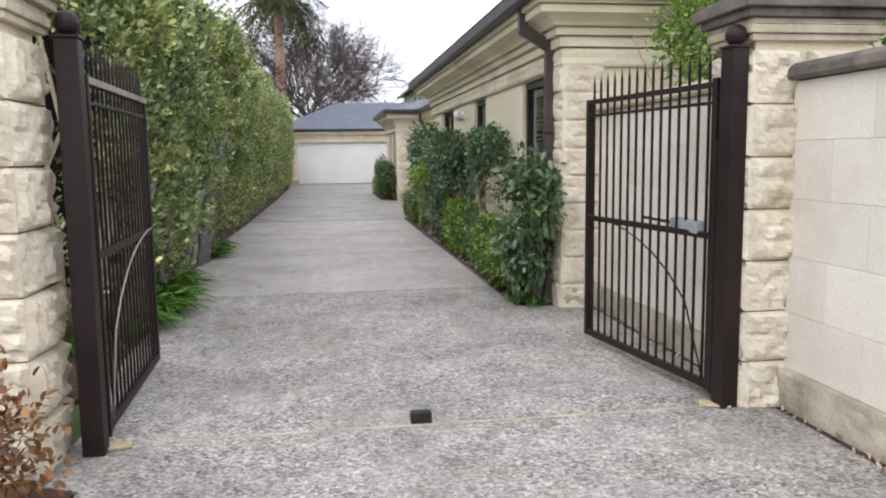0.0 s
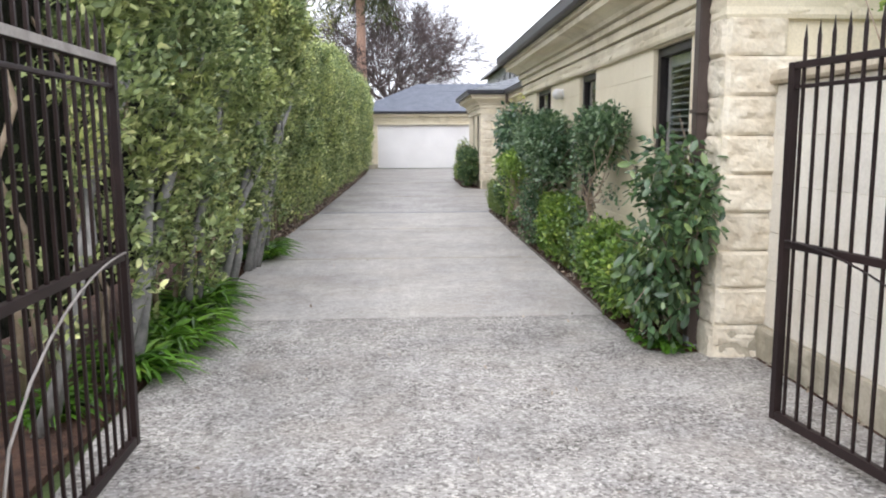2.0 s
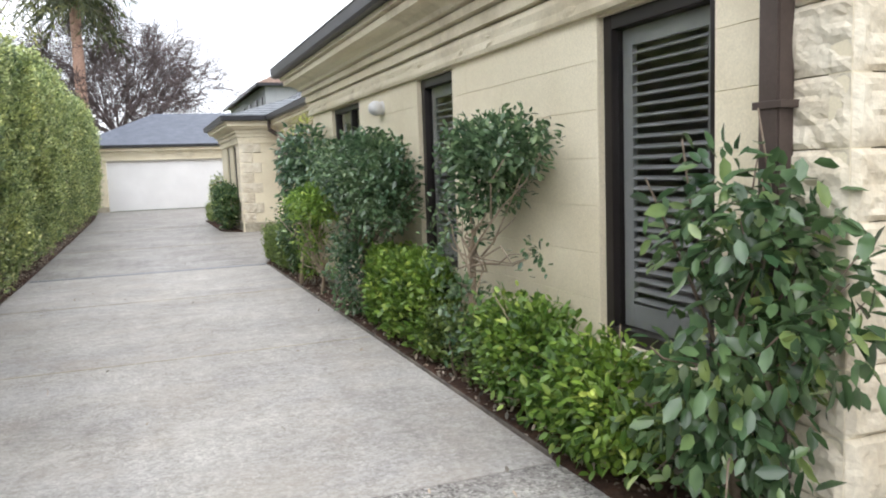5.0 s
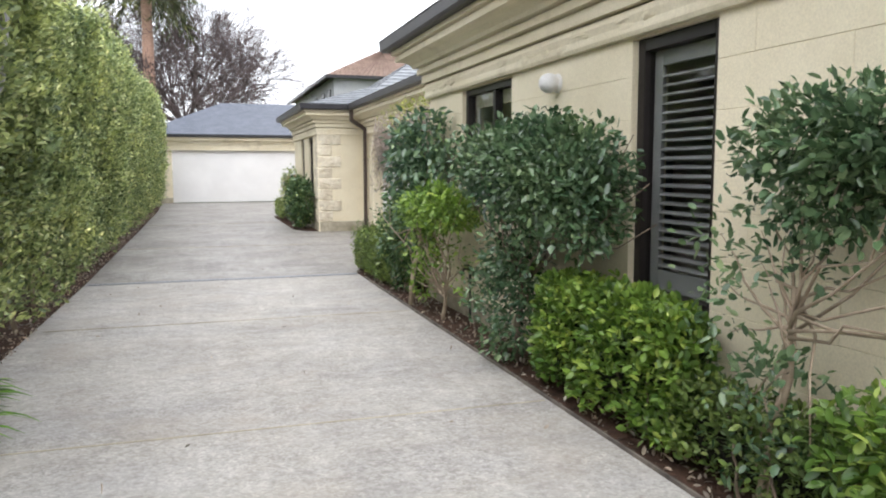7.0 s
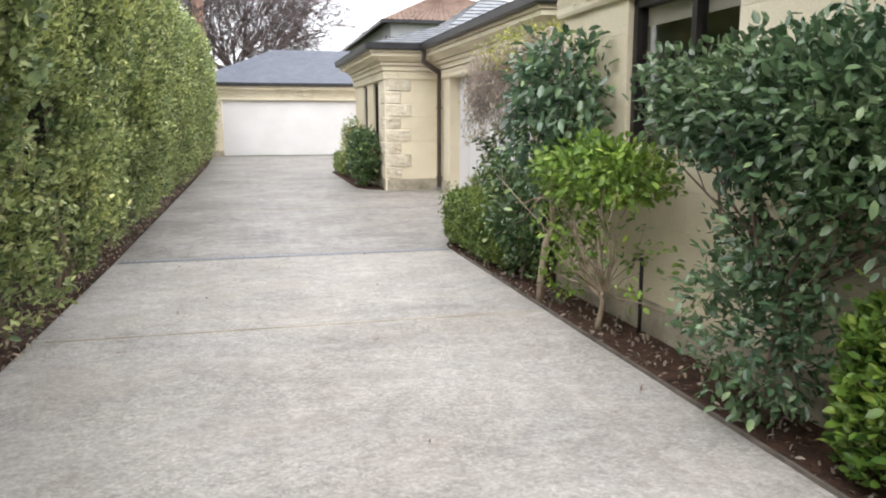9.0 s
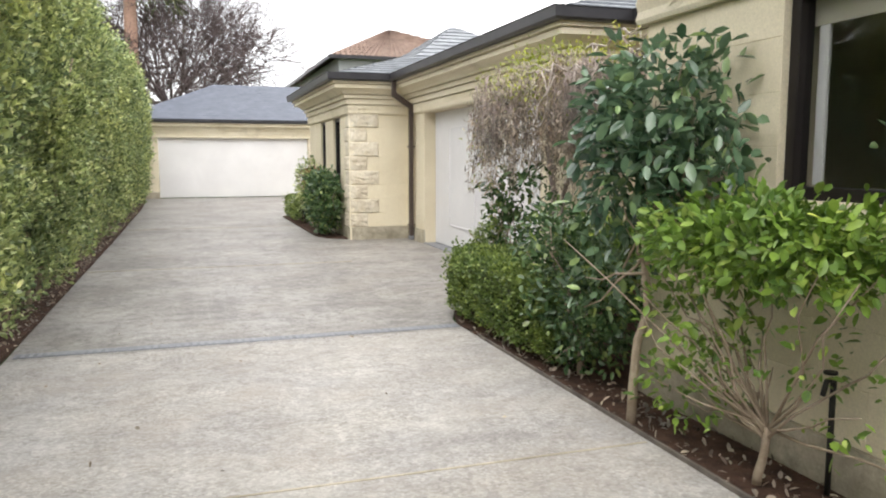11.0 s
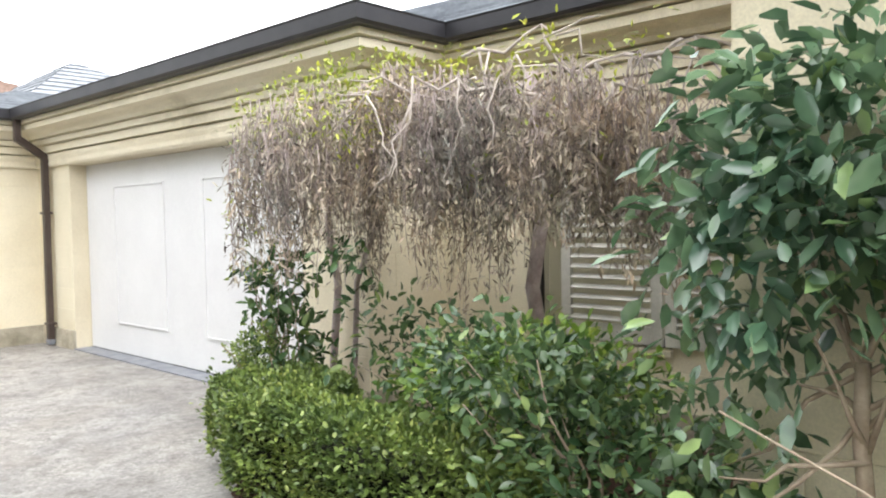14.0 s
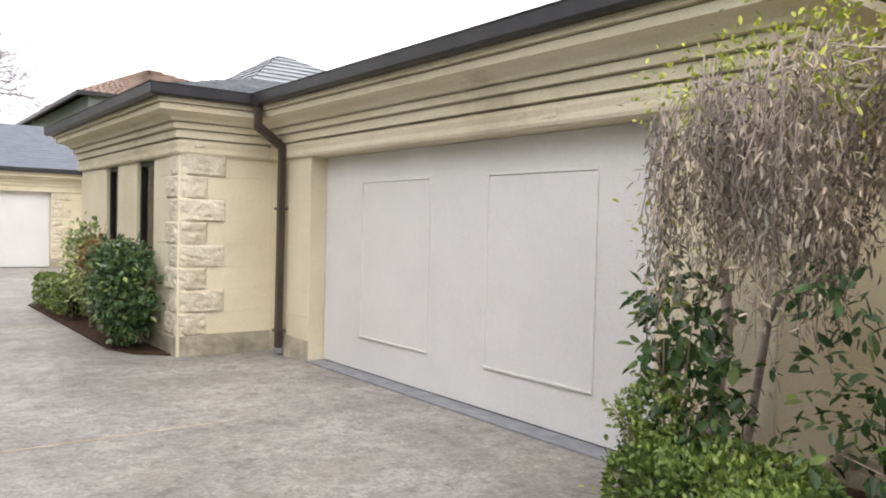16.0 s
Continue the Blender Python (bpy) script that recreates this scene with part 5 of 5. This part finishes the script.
# the vine hung over the recess
def vine():
    s = thing("hanging_vine", (3.75, 20.4, 0), "half-bare vine with dry hanging tendrils beside the garage door", "vine")
    t = Tubes()
    t.add(wander((3.95, 20.35, 0), (3.85, 20.2, 2.5), 0.02), np.linspace(0.035, 0.028, 6), 8)
    t.add(wander((3.98, 20.2, 0), (3.8, 19.6, 2.55), 0.03), np.linspace(0.025, 0.02, 6), 8)
    t.add(wander((4.6, 18.75, 0), (4.45, 18.7, 2.6), 0.02), np.linspace(0.06, 0.045, 6), 8)
    stay(t.build("trunk", M_TWIG, s))
    # thick pale runners that twist along the top, with forks hanging from them
    t = Tubes()
    for k in range(17):
        a = Vector((rng.uniform(3.1, 3.9), rng.uniform(17.2, 20.0), rng.uniform(2.2, 2.5)))
        b = a + Vector((rng.normal(0, 0.25), rng.choice((-1, 1)) * rng.uniform(0.5, 1.3), rng.normal(0, 0.09)))
        w = wander(a, b, 0.07, 9)
        t.add(w, np.linspace(0.012, 0.004, 10), 6)
        for _ in range(4):
            p = w[int(rng.integers(1, 8))]
            t.add(wander(p, p + Vector((rng.normal(0, 0.12), rng.normal(0, 0.25), -rng.uniform(0.2, 0.6))), 0.1, 5), np.linspace(0.008, 0.003, 6), 5)
    stay(t.build("runner_growth", M_VINEWOOD, s, kind="stuff"))
    P, t = [], Tubes()
    for k in range(230):
        y = rng.uniform(17.1, 20.0)
        x = rng.uniform(2.75, 3.9) if y > 19.2 else rng.uniform(3.2, 3.95)
        z = rng.uniform(2.05, 2.55) - 0.14 * abs(y - 19.0) / 1.3
        reach = 0.55 + 0.5 * noise.noise(Vector((x * 1.5, y * 1.7, 4.0))) + (0.35 if y > 19.3 else 0.0)
        for _ in range(4):
            bx, by, drop = x + rng.normal(0, 0.035), y + rng.normal(0, 0.05), max(0.15, reach * rng.uniform(0.45, 1.2))
            pts = [(bx + rng.normal(0, 0.018), by + rng.normal(0, 0.025), z - drop * q / 4) for q in range(5)]
            t.add(pts, [0.004, 0.0035, 0.003, 0.002, 0.0015], 3)
            m = 28
            u = rng.random(m) ** 0.8
            P.append(np.c_[bx + rng.normal(0, 0.03, m), by + rng.normal(0, 0.035, m), z - drop * u])
    stay(t.build("tendril_growth", M_TWIG, s, kind="stuff"))
    stay(leaf_cloud("dry_leaves", np.vstack(P), 0.056, L_DRY, s, None, 0.75, 1.1, 0.22))
    P, O = stack(clumps((3.3, 19.6, 2.3), (0.42, 0.8, 0.28), 170, 7, 0.14), clumps((3.5, 19.2, 2.5), (0.4, 0.9, 0.12), 70, 9, 0.12),
                 clumps((3.55, 17.9, 2.45), (0.35, 0.8, 0.14), 30, 8, 0.12), clumps((2.95, 19.9, 1.6), (0.18, 0.2, 0.5), 14, 7, 0.1), clumps((3.5, 18.2, 1.95), (0.35, 0.8, 0.3), 26, 6, 0.1))
    stay(leaf_cloud("young_leaves", P, 0.042, L_VINE, s, O, 0.9, 0.3, 0.4))
    P, O = stack(clumps((3.55, 19.2, 0.8), (0.4, 1.0, 0.3), 44, 8, 0.14), clumps((3.3, 19.2, 1.4), (0.2, 0.5, 0.1), 8, 8, 0.12))
    stay(leaf_cloud("green_leaves", P, 0.09, L_DROOP, s, O, 0.8, 0.5, 0.42))
    return s


vine()

# planting by the far wing
bushy("shrub", (2.6, 27.7, 0), [((2.55, 27.7, 0.72), (0.3, 0.75, 0.6), 260, 14), ((2.5, 27.75, 1.05), (0.28, 0.7, 0.2), 80, 12)], 0.085, L_DROOP, "dense dark green shrub beside the far wing", x_high=2.85)
bushy("shrub", (2.6, 29.6, 0), [((2.55, 29.6, 0.95), (0.25, 0.8, 0.6), 150, 13)], 0.08, L_HEDGE, "loose olive green shrub under the narrow windows", x_high=2.85)
bushy("shrub", (2.6, 28.9, 0), [((2.5, 28.9, 1.1), (0.2, 0.3, 0.25), 25, 12)], 0.07, L_RED, "shrub with russet leaves", x_high=2.85)
box_hedge(2.38, 2.75, 30.4, 33.1, 0.62, 700, 0.05, L_BOX, "low clipped hedge beside the far wing")


def strap_plant(x, y, n, length, label):
    s = shrub("strap_leaf_plant", (x, y, 0.0), label, "strap-leaved plants")
    v, f = [], []
    for k in range(n):
        a, L, w = rng.uniform(0, 2 * math.pi), length * rng.uniform(0.6, 1.15), rng.uniform(0.018, 0.032)
        b = Vector((x + rng.normal(0, 0.08), y + rng.normal(0, 0.12), 0.0))
        d, rise = Vector((math.cos(a), math.sin(a), 0)), rng.uniform(0.5, 1.0)
        side = Vector((-d.y, d.x, 0))
        i = len(v)
        for q in range(6):
            u = q / 5
            p = b + d * L * u * 0.85 + Vector((0, 0, L * (rise * u - 0.75 * rise * u * u * 1.1)))
            ww = w * (1 - u ** 2.5) + 0.001
            v += [p - side * ww + Vector((0, 0, ww * 0.5)), p, p + side * ww + Vector((0, 0, ww * 0.5))]
        for q in range(5):
            j = i + q * 3
            f += [(j, j + 1, j + 4, j + 3), (j + 1, j + 2, j + 5, j + 4)]
    return stay(raw("strap_leaves", v, f, L_STRAP, s, kind="stuff"))


for x, y, n, L in ((-1.36, 7.3, 170, 0.55), (-1.32, 7.9, 170, 0.6), (-1.38, 8.5, 170, 0.58), (-1.42, 9.2, 170, 0.6), (-1.48, 9.9, 90, 0.52), (-1.46, 12.4, 170, 0.56), (-1.52, 13.1, 90, 0.5), (2.45, 7.78, 40, 0.24), (-1.5, 6.6, 60, 0.4)):
    strap_plant(x, y, n, L, "clump of arching bright green strap leaves")
fl = thing("flower_head", (-1.5, 9.35, 0.0), "faded mauve and orange flower head among the leaves", "flower")
t = Tubes()
t.add(wander((-1.5, 9.35, 0), (-1.47, 9.33, 0.52), 0.02), [0.008] * 6, 6)
stay(t.build("stalk", L_STRAP, fl))
P, O = clumps((-1.47, 9.33, 0.55), (0.07, 0.07, 0.05), 14, 6, 0.03)
stay(leaf_cloud("petals", P, 0.04, L_RED, fl, O))
bushy("shrub", (-1.0, 3.35, 0), [((-0.98, 3.35, 0.36), (0.24, 0.28, 0.34), 80, 13)], 0.05, L_RED, "low russet brown shrub outside the gate pier", x_high=None)
bushy("shrub", (3.9, 6.6, 0), [((3.8, 6.5, 2.6), (0.52, 0.55, 0.52), 280, 15), ((4.0, 6.4, 1.8), (0.5, 0.6, 0.6), 60, 10)], 0.055, L_BRIGHT, "light green shrub rising behind the boundary wall", (3.9, 6.6, 1.2), x_high=None)
bushy("shrub", (4.05, 4.6, 0), [((4.0, 4.6, 2.4), (0.3, 0.4, 0.35), 70, 12)], 0.055, L_BRIGHT, "light green shrub behind the street wall", (4.05, 4.6, 1.5), x_high=None)
# mulch chips and leaf litter
P = np.c_[rng.uniform(2.32, 2.75, 1500), rng.uniform(7.9, 19.0, 1500), np.full(1500, 0.014)]
P = np.vstack([P, np.c_[rng.uniform(-1.75, -1.44, 2600), rng.uniform(8, 36, 2600), np.full(2600, 0.012)]])
P = np.vstack([P, np.c_[3.07 - np.abs(rng.normal(0, 0.04, 350)), rng.uniform(0.5, 7.4, 350), np.full(350, 0.009)]])
P = np.vstack([P, np.c_[rng.uniform(-1.3, 2.2, 70), rng.uniform(5, 20, 70), np.full(70, 0.004)]])
tagged(leaf_cloud("leaf_litter", P, 0.045, L_DRY, None, None, 0.7, 0.0, 0.45), "fallen brown leaves on the mulch", "leaf litter")


# timber edging along the bed
tagged(part("bed_edging", boxed(2.296, 2.312, 8.9, 18.4, -0.04, 0.022, bevel=0.003), M_CAPDARK), "dark weathered edging strip along the garden bed", "edging", kind="structure")


# ---- trees beyond ----
def limb(t, p, d, length, r, depth):
    e = p + d * length
    t.add(wander(p, e, 0.05, 2), np.linspace(r, r * 0.68, 3), 5 if depth > 3 else 3)
    if depth == 0:
        return
    for _ in range(3):
        q = (d + Vector(rng.normal(0, 0.45, 3)) + Vector((0, 0, 0.03))).normalized()
        limb(t, p.lerp(e, rng.uniform(0.45, 1.0)), q, length * rng.uniform(0.66, 0.88), max(r * 0.64, 0.011), depth - 1)


def bare_tree(x, y, h, label):
    s = thing("bare_tree", (x, y, 0), label, "tree")
    t = Tubes()
    t.add(wander((x, y, 0), (x, y, h * 0.26), 0.02), np.linspace(h * 0.026, h * 0.02, 6), 10)
    stay(t.build("trunk", M_BARK_DARK, s))
    t = Tubes()
    for k in range(16):
        a = 2 * math.pi * k / 16 + rng.uniform(-0.3, 0.3)
        limb(t, Vector((x, y, h * 0.25)), Vector((math.cos(a) * 0.8, math.sin(a) * 0.8, rng.uniform(0.25, 1.2))).normalized(), h * 0.18, h * 0.0056, 6)
    stay(t.build("branchwork", M_BARK_DARK, s, kind="stuff"))
    return s


def leafy_tree(x, y, h, spread, label, clump_n=120, each=30, leaf=0.17, trunk_r=0.16, low=0.45):
    s = thing("leafy_tree", (x, y, 0), label, "tree")
    t, tips = Tubes(), []
    t.add(wander((x, y, 0), (x + 0.2, y, h * 0.5), 0.03), np.linspace(trunk_r, trunk_r * 0.6, 6), 8)
    for k in range(9):
        a = rng.uniform(0, 6.28)
        t.add(wander((x + 0.1, y, h * rng.uniform(0.3, 0.5)), (x + math.cos(a) * spread * 0.8, y + math.sin(a) * spread * 0.8, h * rng.uniform(0.6, 0.95)), 0.06), np.linspace(trunk_r * 0.45, 0.02, 6), 6)
    stay(t.build("trunk", M_BARK, s))
    P, O = clumps((x, y, h * (1 + low) / 2), (spread, spread, h * (1 - low) / 2), clump_n, each, 0.9, 0.2)
    stay(leaf_cloud("crown", P, leaf, L_TREE, s, O, 0.9, 0.5, 0.3))
    return s


bare_tree(-0.66, 58.0, 16.2, "large leafless dark-twigged tree behind the far garage")
leafy_tree(-4.3, 13.5, 6.6, 1.9, "feathery olive green tree behind the hedge")
leafy_tree(-3.9, 17.8, 6.3, 1.5, "feathery olive green tree behind the hedge", 80, 26, 0.15)
leafy_tree(-4.6, 22.5, 7.8, 2.4, "feathery olive green tree behind the hedge")
leafy_tree(-4.9, 33.0, 9.2, 2.9, "feathery olive green tree behind the hedge", 150, 28)


def palm(x, y, h, label):
    s = thing("palm_tree", (x, y, 0), label, "palm tree")
    t = Tubes()
    t.add([(x, y, h * k / 10) for k in range(11)], [0.37 - 0.011 * k + 0.02 * (k % 2) for k in range(11)], 12)
    stay(t.build("trunk", M_PALMTRUNK, s))
    P, O = [], []
    t = Tubes()
    for k in range(44):
        a, up, L = rng.uniform(0, 6.283), rng.uniform(-0.35, 1.0), rng.uniform(2.2, 3.2)
        d = Vector((math.cos(a), math.sin(a), 0))
        pts = [Vector((x, y, h)) + d * L * u + Vector((0, 0, L * (up * u - 0.95 * u * u))) for u in np.linspace(0, 1, 7)]
        t.add(pts, np.linspace(0.04, 0.01, 7), 4)
        for j in range(6):
            for _ in range(9):
                u = rng.random()
                P.append(tuple(pts[j].lerp(pts[j + 1], u)))
                O.append((d.x * 0.7 + rng.normal(0, 0.5), d.y * 0.7 + rng.normal(0, 0.5), -0.6))
    stay(t.build("frond_ribs", L_PALM, s))
    stay(leaf_cloud("fronds", np.array(P), 0.75, L_PALM, s, np.array(O) * 1.5, 0.3, 0.2, 0.09))
    return s


palm(-2.42, 53.9, 11.8, "tall palm with a pinkish trunk and drooping fronds")

# the two-storey house beyond
nb = thing("two_storey_house", (12.4, 63.0, 0), "grey rendered two-storey house with a terracotta hipped roof", "house")
stay(part("wall", boxed(7.8, 18.0, 53.45, 72.5, -0.05, 6.95), M_GREYWALL, nb))
TA, TB = Vector((12.4, 60.5, 9.6)), Vector((12.4, 66.0, 9.6))
for tri in (((7.35, 53, 6.95), (18.4, 53, 6.95), TA, TA), ((7.35, 73, 6.95), (7.35, 53, 6.95), TA, TB), ((18.4, 53, 6.95), (18.4, 73, 6.95), TB, TA), ((18.4, 73, 6.95), (7.35, 73, 6.95), TB, TB)):
    v, f = [], []
    a0, b0, c0, d0 = [Vector(q) for q in tri]
    nor = (b0 - a0).cross(d0 - a0).normalized()
    rows, cols = 12, 34
    for k in range(rows):
        for j in range(cols):
            u0, u1, w0, w1 = k / rows, (k + 1) / rows, j / cols, (j + 0.9) / cols
            lo0, lo1 = a0.lerp(b0, w0).lerp(d0.lerp(c0, w0), u0), a0.lerp(b0, w1).lerp(d0.lerp(c0, w1), u0)
            hi0, hi1 = a0.lerp(b0, w0).lerp(d0.lerp(c0, w0), u1), a0.lerp(b0, w1).lerp(d0.lerp(c0, w1), u1)
            i = len(v)
            mid0, mid1 = (lo0 + lo1) / 2 + nor * 0.12, (hi0 + hi1) / 2 + nor * 0.06
            v += [lo0, mid0, lo1, hi0, mid1, hi1]
            f += [(i, i + 1, i + 4, i + 3), (i + 1, i + 2, i + 5, i + 4)]
    i = len(v)
    v += [a0 - nor * 0.03, b0 - nor * 0.03, c0 - nor * 0.03, d0 - nor * 0.03]
    f.append((i, i + 1, i + 2, i + 3))
    stay(raw("roof_slope", v, f, M_TERRA, nb, "weathered terracotta tiled roof slope"))
stay(part("eaves_gutter", boxed(7.2, 18.5, 52.86, 53.0, 6.8, 6.98, bevel=0.01), M_GUTTER, nb))
stay(part("eaves_gutter", boxed(7.2, 7.34, 53.0, 73.0, 6.8, 6.98, bevel=0.01), M_GUTTER, nb))
for y in (54.6, 57.0, 60.2, 63.4):
    wv = stay(part("window", boxed(7.74, 7.81, y, y + 1.1, 5.1, 6.3, bevel=0.01), M_FRAME, nb))
    q = part("pane", boxed(7.72, 7.739, y + 0.1, y + 1.0, 5.2, 6.2), M_GLASS, wv)
    q.matrix_parent_inverse = Matrix.Translation(-nb.location)
